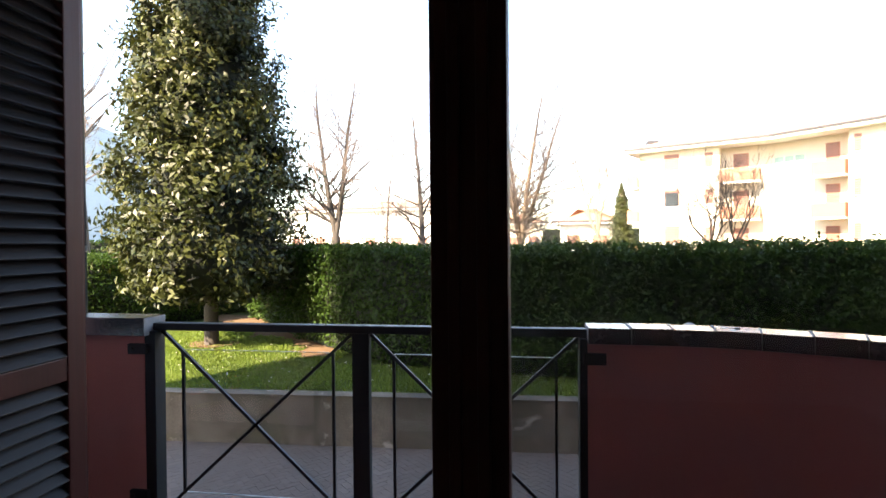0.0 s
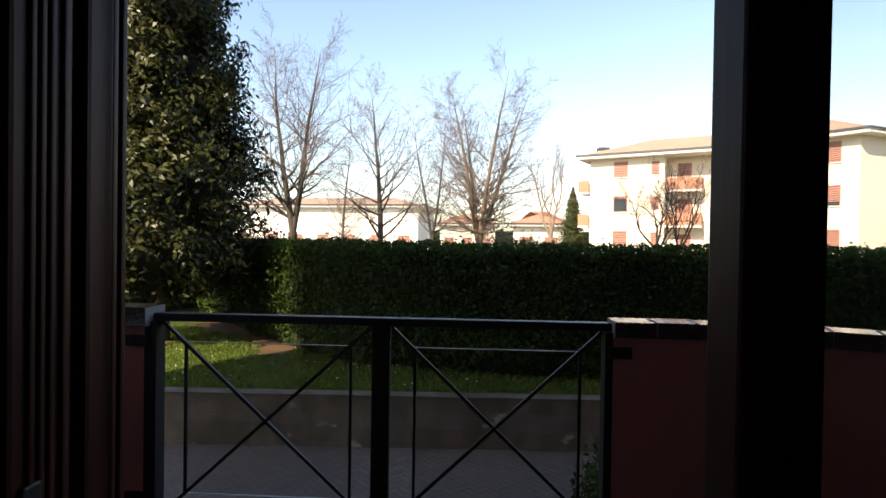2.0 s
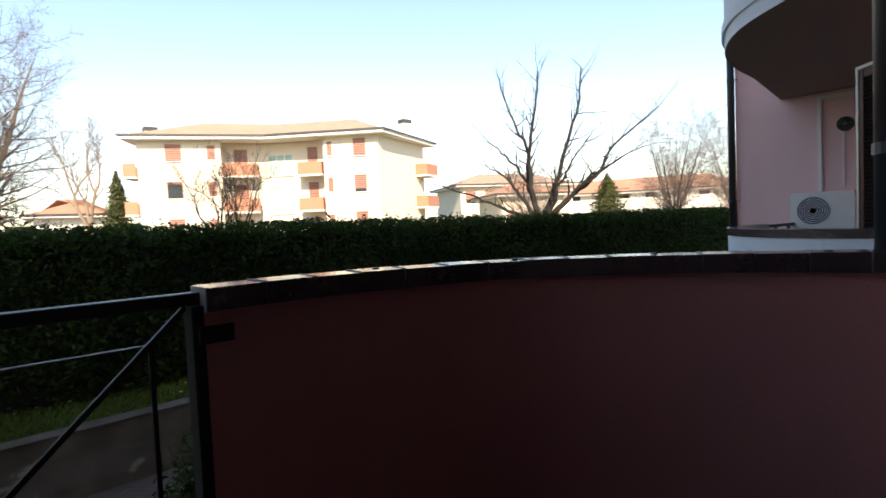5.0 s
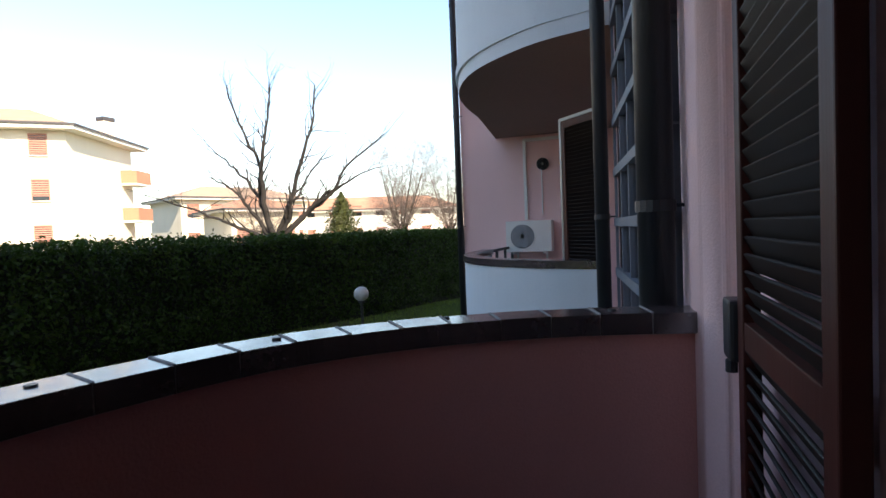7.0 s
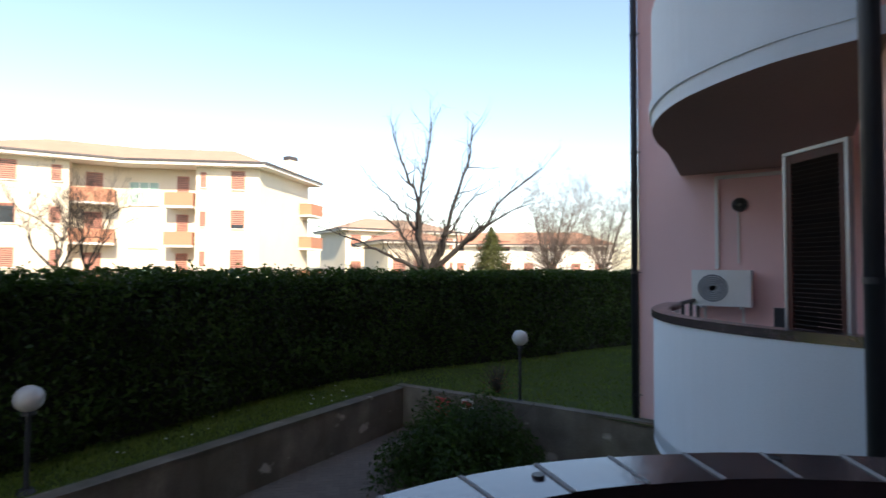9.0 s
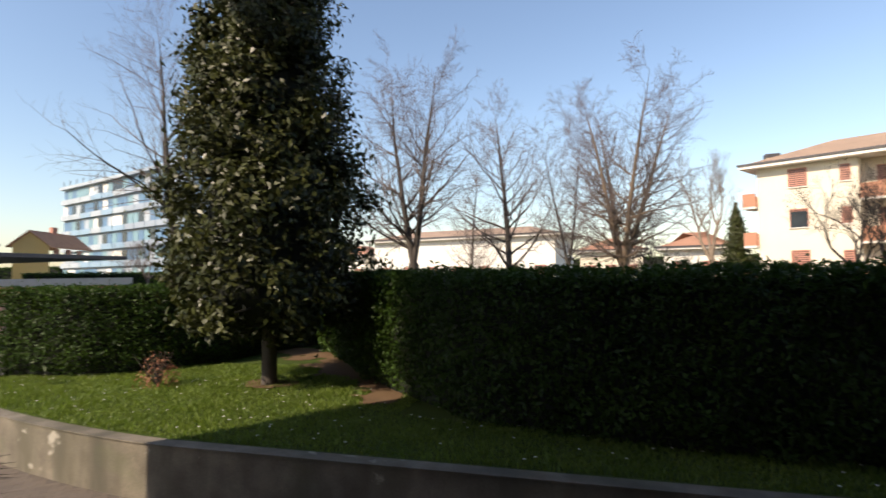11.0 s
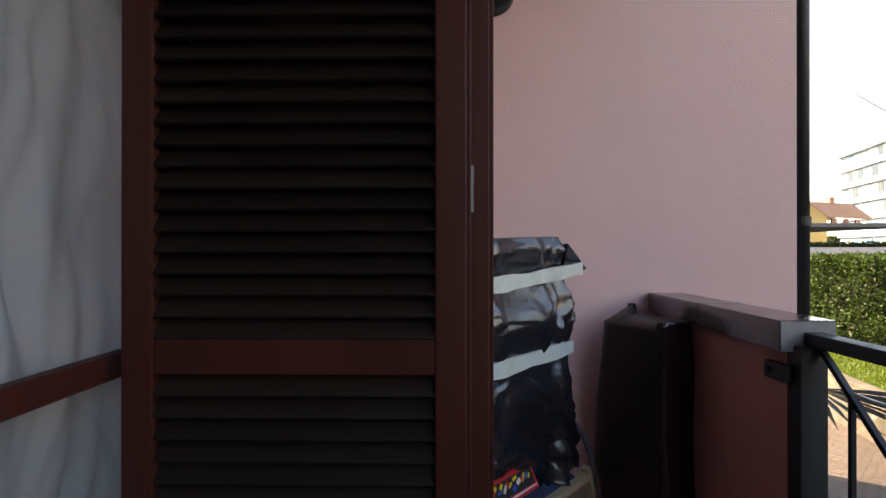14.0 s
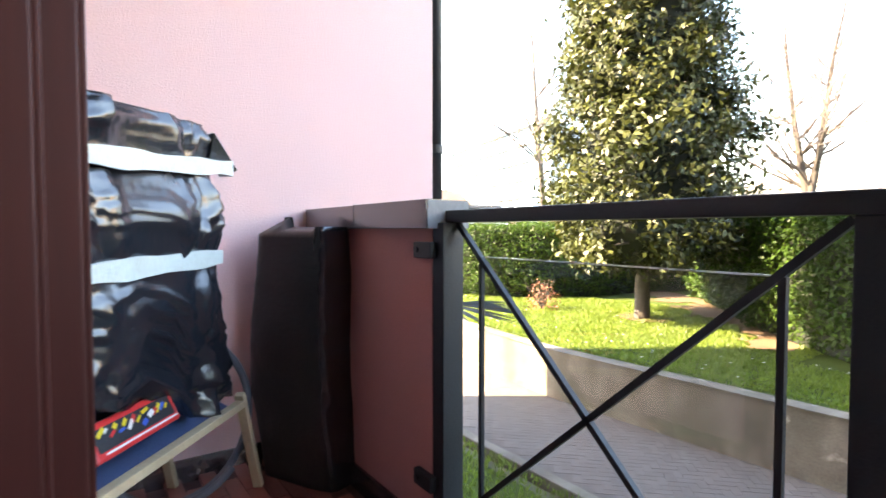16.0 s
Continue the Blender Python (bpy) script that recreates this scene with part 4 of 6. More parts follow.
SWEEPS = [[(-2.0, 1.1), (-4.0, 2.0), (-6.9, 3.1)], [(-1.3, 2.0), (-2.5, 3.3), (-3.9, 4.2)], [(-0.8, 2.6), (-2.4, 4.6), (-4.0, 6.0)],
         [(-0.6, 2.5), (-0.7, 4.6), (-1.6, 6.7), (-2.5, 9.3)], [(-0.4, 2.4), (-0.4, 4.8), (0.1, 6.8), (0.5, 8.8)], [(1.0, 2.2), (1.7, 4.4), (2.6, 6.8), (2.9, 8.9)],
         [(1.6, 1.6), (3.2, 2.9), (4.2, 4.6), (6.6, 6.5)], [(2.6, 2.4), (4.0, 3.3), (6.0, 4.3)], [(0.9, 1.4), (1.6, 2.8), (3.4, 5.2)]]


def lopped_tree(at):
    """A pruned tree: a short bole and long dark sweeping limbs with knuckles, short spurs and few twigs."""
    rng = np.random.default_rng(8)
    ob = thing("lopped_tree", at, "heavily pruned bare tree with long dark sweeping limbs", "tree")
    main, fine = [(np.zeros(3), np.array([0, 0, 2.1]), 0.42, 0.36)], []
    across, away = np.array([0.3085, -0.951, 0.0]), np.array([0.951, 0.3085, 0.0])

    def spur(p, d, ln, r, level):
        for i in range(4):
            d = d + rng.normal(0, 0.16, 3) + np.array([0, 0, 0.05])
            d /= np.linalg.norm(d)
            q = p + d * ln / 4
            fine.append((p, q, r, r * 0.78))
            if level == 0 and i > 0 and rng.random() < 0.6:
                e = d + rng.normal(0, 0.55, 3)
                spur(q, e / np.linalg.norm(e), ln * 0.5, r * 0.55, 1)
            p, r = q, r * 0.78

    for k, limb in enumerate(SWEEPS):
        depth = rng.uniform(-1.6, 1.6)
        way = [np.array([0, 0, 1.9])] + [across * x + away * depth * (i + 1) / len(limb) + np.array([0, 0, z + 1.9]) for i, (x, z) in enumerate(limb)]
        line = smooth_line(way, 5)
        thick = 0.2 if len(limb) > 3 else 0.16
        n = len(line) - 1
        P = [np.array(q) + rng.normal(0, 0.045, 3) * (i > 0) for i, q in enumerate(line)]
        for i in range(n):
            r0, r1 = (thick * (1 - 0.82 * (j / n) ** 0.8) for j in (i, i + 1))
            main.append((P[i], P[i + 1], r0, r1))
            for _ in range(int(i > n * 0.18) + int(i > n * 0.45 and rng.random() < 0.5)):
                d = (P[i + 1] - P[i]) / np.linalg.norm(P[i + 1] - P[i]) + rng.normal(0, 0.5, 3) + np.array([0, 0, 0.3])
                spur(P[i + 1], d / np.linalg.norm(d), rng.uniform(0.7, 2.1), max(0.026, r1 * 0.5), 0)
    tube_net("trunk", main, M_BARK_DARK, ob)
    tagged(tube_net("crown", fine, M_BARK_DARK, ob), kind="stuff")


lopped_tree((26.6, 19.5, -1.06))


def conifer(at, height, radius, label, seed):
    rng = np.random.default_rng(seed)
    ob = thing("conifer", at, label, "tree")
    tube_net("trunk", [(np.zeros(3), np.array([0, 0, height * 0.95]), 0.18, 0.03)], M_BARK, ob)
    n = 9000
    z = height * (0.08 + 0.92 * rng.random(n) ** 1.3)
    tier = 0.72 + 0.2 * np.sin(z * 7 + rng.normal(0, 0.8, n) + 3 * np.sin(np.arange(n) % 17)) + rng.normal(0, 0.2, n)
    r = radius * np.clip(1 - (z / height) ** 1.6, 0.02, 1) * tier * np.sqrt(rng.uniform(0.25, 1, n))
    w = rng.uniform(0, math.tau, n)
    C = np.column_stack((r * np.cos(w), r * np.sin(w), z))
    N = np.column_stack((np.cos(w), np.sin(w), np.full(n, 0.6)))
    tagged(leaves("crown", C, N, 0.30, rng, M_MAGNOLIA, ob, slim=0.3, tilt=0.5, droop=0.5), kind="stuff")


conifer((40, 22.7, -1.06), 5.9, 2.9, "small dark green fir tree beyond the hedge", 4)
conifer((9.7, 47.8, -1.06), 7.6, 2.0, "dark green conifer beside the apartment house", 6)


# ---- things on the balcony ----
def crumpled(name, nu, nv, shape, mat, parent, amp, freq, seed):
    """A closed sleeve of thin plastic: shape(u, v) gives its place; folds push it in and out."""
    v = []
    for j in range(nv + 1):
        for i in range(nu):
            p = Vector(shape(i / nu, j / nv))
            w = Vector((p.x * freq, p.y * freq, p.z * freq * 0.55 + seed))
            r = abs(noise.noise(w)) * 1.5 + 0.6 * abs(noise.noise(w * 2.1)) + 0.3 * abs(noise.noise(w * 4.3))
            c = Vector(shape((i / nu + 0.5) % 1.0, j / nv))
            d = p - c
            d.z = 0
            v.append(p + d.normalized() * amp * (r - 0.5))
    f = [(j * nu + i, j * nu + (i + 1) % nu, (j + 1) * nu + (i + 1) % nu, (j + 1) * nu + i) for j in range(nv) for i in range(nu)]
    f += [tuple(reversed(range(nu))), tuple(nv * nu + i for i in range(nu))]
    return raw(name, v, f, mat, parent, True)


def super_ring(u, cx, cy, a, b, e=0.35):
    w = u * math.tau
    c, s = math.cos(w), math.sin(w)
    return cx + a * math.copysign(abs(c) ** e, c), cy + b * math.copysign(abs(s) ** e, s)


chair = thing("wrapped_deck_chair", (-1.62, 0.97, 0), "folded beech deck chair wrapped in black plastic with white tape", "chair", rz=-40.5)
BANDS = (1.135, 0.85)


def step(a, b, x):
    x = min(1.0, max(0.0, (x - a) / (b - a)))
    return x * x * (3 - 2 * x)


def cover_cloth(nu, nv):
    """The plastic sleeve: drawn in at the two tapes, with folds that fan out from them and sharp creases between."""
    v = []
    for j in range(nv + 1):
        k = j / nv
        for i in range(nu):
            w = i / nu * math.tau
            c, s = math.cos(w), math.sin(w)
            cx, sy = math.copysign(abs(c) ** 0.45, c), math.copysign(abs(s) ** 0.4, s)
            right = 0.05 - 0.055 * step(0.80, 0.45, 0.4 + 0.87 * k) + 0.05 * step(1.19, 1.27, 0.4 + 0.87 * k)
            x = (right + 0.80) / 2 + (0.80 - right) / 2 * cx
            low = 0.375 + 0.17 * step(0.26, 0.36, x) + 0.02 * math.sin(x * 31)
            high = 1.275 - 0.035 * x - 0.05 * step(0.16, 0.06, x)
            z = low + (high - low) * k
            pull = min(abs(z - b + 0.05 * x * (b > 1)) for b in BANDS)
            full = 1 - math.exp(-(pull / 0.085) ** 2)
            deep = 0.062 + 0.030 * full + 0.012 * math.sin(z * 9)
            y = -0.085 + deep * sy * (1 - 0.35 * step(0.95, 1.0, k))
            q = Vector((x * 7.0, y * 5.0, z * 2.6))
            fold = 1 - 2 * abs(noise.noise(q + Vector((0, 0, 3)))) - 0.45 * abs(noise.noise(q * 2.3))
            fan = math.sin(x * 75 + 5 * noise.noise((x * 6, 1, z * 2))) * math.exp(-pull / 0.07) * (1 - math.exp(-pull / 0.02))
            warp = Vector((x * 9 + 1.2 * noise.noise((x * 5, z * 5, 1)) + z * 2.0, y * 6, z * 4.0 - x * 2.5 + 1.2 * noise.noise((x * 4, z * 6, 8))))
            near, _ = noise.voronoi(warp)
            fine, _ = noise.voronoi(warp * 2.3 + Vector((4, 0, 0)))
            flat = near[1] - near[0] - 0.35 + 0.5 * (fine[1] - fine[0])
            push = (0.034 * (fold - 0.35) * (0.15 + 0.85 * full) + 0.012 * fan + 0.052 * flat * (0.12 + 0.88 * full))
            v.append((x + push * 0.5 * c, y + push * (1 if s > 0 else -1) * abs(s) ** 0.3, z + 0.012 * noise.noise((x * 9, y * 9, 4)) * (k < 0.02)))
    f = [(j * nu + i, j * nu + (i + 1) % nu, (j + 1) * nu + (i + 1) % nu, (j + 1) * nu + i) for j in range(nv) for i in range(nu)]
    f += [tuple(reversed(range(nu))), tuple(nv * nu + i for i in range(nu))]
    return raw("plastic_cover", v, f, M_PLASTIC, chair, True)


cover_cloth(150, 100)
flap = [(0.13, 0.005, 1.245), (0.11, -0.03, 1.13), (-0.035, -0.005, 1.148), (0.05, 0.0, 1.20), (0.12, -0.04, 1.24), (0.10, -0.05, 1.13), (-0.03, -0.015, 1.14)]
raw("loose_corner", flap, [(0, 1, 2), (0, 2, 3), (0, 3, 4), (1, 5, 6, 2), (5, 4, 3, 6), (2, 6, 3), (0, 4, 5, 1)], M_PLASTIC, chair)


def tape(zr, zl, wide, end):
    v, f, n = [], [], 80
    for i in range(n):
        k = i / (n - 1)
        if k < 0.9:
            x, y = 0.82 + (end - 0.82) * k / 0.9, -0.004
        else:
            a = (k - 0.9) / 0.1
            x, y = end - 0.02 * math.sin(a * math.pi / 2), -0.004 - 0.05 * a * a
        y += 0.005 * noise.noise((x * 12, zr * 7, 0))
        z = zr + (zl - zr) * x / 0.75 + 0.004 * noise.noise((x * 9, zr * 3, 4))
        h = wide / 2 * (1 + 0.25 * noise.noise((x * 7, zr, 9)))
        tilt = 0.005 * noise.noise((x * 16, zr, 2))
        v += [(x, y + tilt, z - h), (x, y - 0.012, z - h), (x, y - tilt + 0.003, z + h), (x, y - 0.012, z + h)]
    for i in range(n - 1):
        a, b = 4 * i, 4 * i + 4
        f += [(a, b, b + 2, a + 2), (a + 1, a + 3, b + 3, b + 1), (a, a + 1, b + 1, b), (a + 2, b + 2, b + 3, a + 3)]
    f += [(0, 2, 3, 1), (4 * n - 4, 4 * n - 3, 4 * n - 1, 4 * n - 2)]
    raw("tape_band", v, f, M_TAPE, chair, False)


tape(1.148, 1.10, 0.048, 0.0)
tape(0.858, 0.845, 0.05, 0.075)
for p, q in (((0.0, 0.01, 0.385), (-0.135, 0.01, 0.0)), ((0.0, -0.30, 0.36), (-0.10, -0.30, 0.0)), ((0.0, 0.015, 0.352), (0.86, 0.015, 0.36)), ((0.03, -0.16, 0.45), (0.86, -0.16, 0.45)), ((0.84, 0.015, 0.37), (0.94, 0.015, 0.0))):
    bm = fresh()
    bm_beam(bm, p, q, 0.032, 0.024, 0.003)
    part("wooden_bar", bm, M_BEECH, chair, "pale beech wooden bar")
vv = [(0.06, 0.0, 0.362), (0.84, 0.0, 0.368), (0.84, -0.16, 0.44), (0.06, -0.16, 0.44)]
raw("canvas_seat", vv + [(x, y, z - 0.012) for x, y, z in vv], [(0, 1, 2, 3), (7, 6, 5, 4), (0, 4, 5, 1), (1, 5, 6, 2), (2, 6, 7, 3), (3, 7, 4, 0)], M_NAVY, chair, False)
hose = thing("rubber_hose", (0, 0, 0), "coiled grey rubber hose behind the wrapped chair", "hose")
cu = bpy.data.curves.new("coil", 'CURVE')
cu.dimensions, cu.bevel_depth, cu.bevel_resolution = '3D', 0.013, 3
sp = cu.splines.new('POLY')
pts = []
for i in range(70):
    w = i / 70 * math.tau * 1.5 + 2.5
    pts.append((-1.72 + 0.02 * math.sin(w * 0.7), 0.80 + 0.24 * math.cos(w), 0.30 + 0.285 * math.sin(w), 1))
sp.points.add(len(pts) - 1)
sp.points.foreach_set("co", [c for p in pts for c in p])
cu.materials.append(M_HOSE)
ho = new("coil", cu)
ho.parent = hose

pack = thing("snack_packet", (-1.235, 0.635, 0.468), "red printed packet with yellow and blue marks on the canvas", "packet", rz=-40.5)
pm = pose(0, 0.0, 0.0, -62, 0, 0)
bm = fresh()
bm_box(bm, (-0.15, -0.046, -0.010), (0.15, 0.042, 0.012), 0.008, pm)
part("wrapper", bm, M_REDPACK, pack)
bm = fresh()
bm_box(bm, (-0.135, -0.030, 0.0115), (0.135, 0.022, 0.0135), 0.0008, pm)
part("dark_panel", bm, M_IRON, pack, "black printed panel")
bm = fresh()
bm_box(bm, (-0.14, 0.026, 0.0115), (0.12, 0.031, 0.0132), 0, pm)
part("pale_edge", bm, M_SIGN_WHITE, pack)
ink = np.random.default_rng(19)
for k in range(16):
    x, y = -0.12 + 0.24 * (k + 0.5) / 16, ink.uniform(-0.022, 0.014)
    bm = fresh()
    bm_box(bm, (-0.5, -0.5, -0.5), (0.5, 0.5, 0.5), 0, pm @ Matrix.Translation((x, y, 0.0138)) @ Matrix.Rotation(ink.uniform(0.1, 0.8), 4, 'Z') @ Matrix.Diagonal((ink.uniform(0.012, 0.030), ink.uniform(0.006, 0.013), 0.0012 + 0.0001 * k, 1)))
    part("printed_mark", bm, (M_YELPACK, M_BLUPACK, M_YELPACK, M_REDPACK, M_SIGN_WHITE)[k % 5], pack)

bag = thing("covered_folding_bed", (-1.70, 1.24, 0.0), "tall upright folded item in a dark brown-black cover", "cover")


def bag_shape(u, v):
    z = 0.93 * v
    lean = 0.05 * v
    x, y = super_ring(u, 0, 0, 0.19 - 0.03 * max(0, v - 0.8), 0.095 + 0.012 * math.sin(v * 5), 0.3)
    x *= (1 - 0.30 * v ** 3 - 0.12 * (1 - v) ** 2) if x < 0 else 1
    m = radians(28)
    X, Y = x * math.cos(m) - y * math.sin(m), x * math.sin(m) + y * math.cos(m)
    bow = -0.04 * math.sin(v * math.pi)
    return X + bow + 0.02 * v, Y - lean + 0.02, z + (0.025 * (Y > 0) + 0.04 * (X < -0.12)) * v ** 8


bg = crumpled("cover_cloth", 90, 60, bag_shape, M_COVER, bag, 0.016, 5.0, 7.0)
bg.data.materials.append(M_PLASTIC)
for pg in bg.data.polygons:
    if pg.normal.x * 0.75 + pg.normal.y * 0.66 > 0.45 or pg.normal.x > 0.8:
        pg.material_index = 1
bm = fresh()
bm_tube(bm, (0.11, 0.0, 0.89), (0.02, -0.10, 0.905), 0.012, 0.008, 8)
part("handle_strap", bm, M_PLASTIC, bag, "shiny black strap")

lamp = thing("wall_lamp", (-1.95, 0.64, 2.375), "round dark bulkhead lamp on the pink wall", "lamp")
bm = fresh()
bm_tube(bm, (0, 0, 0), (0.045, 0, 0), 0.105, 0.10, 28)
part("base", bm, M_IRON, lamp, smooth=False)
bm = fresh()
bmesh.ops.create_uvsphere(bm, u_segments=24, v_segments=12, radius=0.085, matrix=Matrix.Translation((0.04, 0, 0)) @ Matrix.Diagonal((0.6, 1, 1, 1)))
part("glass", bm, G_LAMP, lamp, "ribbed clear glass", True)
bm = fresh()
bm_tube(bm, (0.03, 0, 0), (0.06, 0, 0), 0.025, 0.02, 12)
part("bulb", bm, M_GLOBE, lamp)
for k in range(2):
    bm = fresh()
    bm_beam(bm, (0.096, -0.09, 0), (0.096, 0.09, 0), 0.008, 0.008) if k == 0 else bm_beam(bm, (0.09, 0, -0.09), (0.09, 0, 0.09), 0.008, 0.008)
    part("guard_bar", bm, M_IRON, lamp)


def downpipe(at, z0, z1, r, label, mat=M_IRON):
    ob = thing("downpipe", at, label, "pipe")
    bm = fresh()
    bm_tube(bm, (0, 0, z0), (0, 0, z1), r, n=18)
    part("pipe", bm, mat, ob, smooth=True)
    for z in np.arange(z0 + 1.2, z1, 1.95):
        bm = fresh()
        bm_tube(bm, (0, 0, z - 0.02), (0, 0, z + 0.02), r + 0.006, n=18)
        bm_beam(bm, (0, 0, z), (0, -r - 0.05, z), 0.012, 0.012)
        part("clamp", bm, mat, ob)
    return ob


downpipe((-1.975, 2.036, 0), -1.8, 9.3, 0.033, "dark painted downpipe at the pink wall's corner")
downpipe((2.83, 0.15, 0), -1.8, 9.3, 0.062, "dark copper downpipe beside the curved parapet")
downpipe((5.10, 0.41, 0), -1.8, 9.3, 0.055, "dark downpipe between stair glazing and balcony")

# palm below the balcony
palm = thing("fan_palm", (-2.78, 2.3, -1.75), "small fan palm with stiff dark fronds below the balcony", "palm")
bm = fresh()
bm_tube(bm, (0, 0, 0), (0.02, 0.0, 2.12), 0.10, 0.07, 12)
part("trunk", bm, M_BARK, palm)
for az, el, stalk in ((9, 18, 0.42),):
    bm = fresh()
    d = Vector((math.cos(radians(az)) * math.cos(radians(el)), math.sin(radians(az)) * math.cos(radians(el)), math.sin(radians(el))))
    hub = Vector((0.02, 0, 2.12)) + d * stalk
    bm_tube(bm, (0.02, 0, 2.12), hub, 0.012, 0.008, 6)
    d = Vector((d.x, d.y, 0)).normalized() if az == 9 else d
    side = d.cross(Vector((0, 0, 1))).normalized()
    for k in range(26):
        a = radians(-78 + 156 * k / 25)
        dd = (d * math.cos(a) + side * math.sin(a) + Vector((0, 0, -0.08 + 0.05 * math.sin(k * 2.4)))).normalized()
        tip = hub + dd * (0.60 - 0.10 * abs(math.sin(a)))
        w = dd.cross(Vector((0, 0, 1))).normalized() * 0.014
        mid = hub + (tip - hub) * 0.5
        up = Vector((0, 0, 0.010))
        vs = [bm.verts.new(c) for c in (hub, mid + w, tip, mid - w, mid + up)]
        for t3 in ((0, 1, 4), (1, 2, 4), (2, 3, 4), (3, 0, 4)):
            bm.faces.new([vs[i] for i in t3])
    part("frond", bm, M_PALM, palm)

# ---- the next house wing: stair glazing, white balconies ----
bm = fresh()
A, B = Vector((2.90, 0.06, 0)), Vector((5.15, 0.30, 0))
dv = (B - A).normalized()
wing = raw("wall_stairwell", [(2.72, -0.36, -1.9), (2.72, 0.055, -1.9), (2.90, 0.06, -1.9), (5.02, 0.286, -1.9), (5.25, 0.31, -1.9), (5.25, -1.2, -1.9),
                              (2.72, -0.36, 12.4), (2.72, 0.055, 12.4), (2.90, 0.06, 12.4), (5.02, 0.286, 12.4), (5.25, 0.31, 12.4), (5.25, -1.2, 12.4)],
           [(0, 1, 7, 6), (1, 2, 8, 7), (3, 4, 10, 9), (4, 5, 11, 10), (5, 0, 6, 11)], M_PINK)
tagged(wing, "pink stucco wall framing the glazed stairwell", "wall", kind="structure")
bm.free()
glz = thing("window_stairwell", (2.90, 0.06, 0), "tall grey steel grid window of the stairwell", "window", kind="structure", rz=math.degrees(math.atan2(dv.y, dv.x)))
L, BAYS = 2.2, 5
for k in range(BAYS + 1):
    bm = fresh()
    x = 0.08 + (L - 0.08) * k / BAYS
    bm_box(bm, (x - 0.016, -0.03, -1.6), (x + 0.016, 0.02, 7.0))
    part("mullion", bm, M_GREY_FRAME, glz)
zs = [0.93 + 0.375 * k for k in range(-6, 14)]
for z in zs:
    bm = fresh()
    bm_box(bm, (0, -0.035, z - 0.03), (L, 0.03, z + 0.03))
    part("transom", bm, M_GREY_FRAME, glz)
for a, b in zip(zs[:-1], zs[1:]):
    for k in range(BAYS):
        bm = fresh()
        x0, x1 = (0.08 + (L - 0.08) * (k + i) / BAYS for i in (0, 1))
        bm_box(bm, (x0 + 0.016, -0.012, a + 0.03), (x1 - 0.016, -0.006, b - 0.03))
        part("pane", bm, G_CLEAR, glz)
for k, (x0, x1) in enumerate(((0.55, 0.85), (1.0, 1.25), (1.45, 1.7))):
    net = thing("curtain", (0, 0, 0), "pale net curtain hanging inside the stairwell window", "curtain")
    m = glz.matrix_basis @ Matrix.Translation((x0, -0.16, 0.98))
    v = [m @ Vector(((x1 - x0) * i / 24, 0.014 * math.sin(i * 1.9 + k), z)) for z in (0.0, 0.62) for i in range(25)]
    cl = raw("cloth", v, [(i, i + 1, 26 + i, 25 + i) for i in range(24)], M_CURTAIN, net, True)
    cl.modifiers.new("thickness", 'SOLIDIFY').thickness = 0.003
    bm = fresh()
    bm_tube(bm, m @ Vector((-0.03, 0, 0.625)), m @ Vector((x1 - x0 + 0.03, 0, 0.625)), 0.008)
    part("rod", bm, M_ZINC, net)
bm = fresh()
bm_box(bm, (2.8, -2.6, -1.9), (5.2, -2.5, 9.5))
structure("wall_stair_back", bm, M_PLASTER, "plain back wall of the stairwell", "wall")

NF = [(5.25, 0.42), (5.45, 1.0), (5.95, 1.62), (6.6, 1.98), (7.3, 2.12), (8.1, 2.15)]
NLINE = smooth_line(NF)


def bowed(name, z0, z1, mat, label, cat, top=None):
    v, f = sweep([(x, y) for x, y in NLINE], 0.12, z0, z1)
    ob = raw(name, v, f, mat, smooth=False)
    return tagged(ob, label, cat, kind="structure")


npar = bowed("parapet_neighbour", -0.25, 0.93, M_WHITE_WALL, "curved white stucco parapet of the neighbouring balcony", "parapet")
v, f = sweep([(x, y + 0.02) for x, y in NLINE], 0.16, 0.93, 1.0)
raw("cap", v, f, M_CAP, npar)
for z0, nm in ((-0.32, "slab_neighbour"), (2.86, "slab_upper")):
    pl = [(5.25, 0.3)] + [(x, y) for x, y in NLINE] + [(9.9, 2.33), (9.9, 0.3)]
    n = len(pl)
    s = raw(nm, [(x, y, z0) for x, y in pl] + [(x, y, z0 + 0.18) for x, y in pl],
            [tuple(range(n)), tuple(reversed(range(n, 2 * n)))] + [(i, n + i, n + (i + 1) % n, (i + 1) % n) for i in range(n)], M_WHITE_WALL)
    s.data.materials.append(M_SOFFIT)
    s.data.polygons[0].material_index = 1
    tagged(s, "white edged balcony slab of the neighbouring flat", "slab", kind="structure")
up = bowed("parapet_upper", 3.07, 4.05, M_WHITE_WALL, "curved white stucco parapet of the balcony above", "parapet")
v, f = sweep([(x, y + 0.03) for x, y in NLINE], 0.14, 3.0, 3.09)
raw("drip_band", v, f, M_WHITE_WALL, up)
bm = fresh()
bm_box(bm, (9.9, -6, -1.9), (16.0, 2.97, 12.4))
structure("wall_neighbour_side", bm, M_PINK, "pink stucco side wall of the neighbouring balcony", "wall")
bm = fresh()
bm_box(bm, (5.25, -0.3, -1.9), (9.9, 0.35, -0.3))
bm_box(bm, (5.25, -0.3, -0.14), (9.9, -0.1, 2.86))
bm_box(bm, (5.25, -0.3, 3.04), (9.9, 0.35, 12.4))
bm_box(bm, (5.25, -0.3, -0.3), (6.3, 0.30, 2.86))
structure("wall_neighbour", bm, M_PINK, "pink stucco facade of the neighbouring flat", "wall")
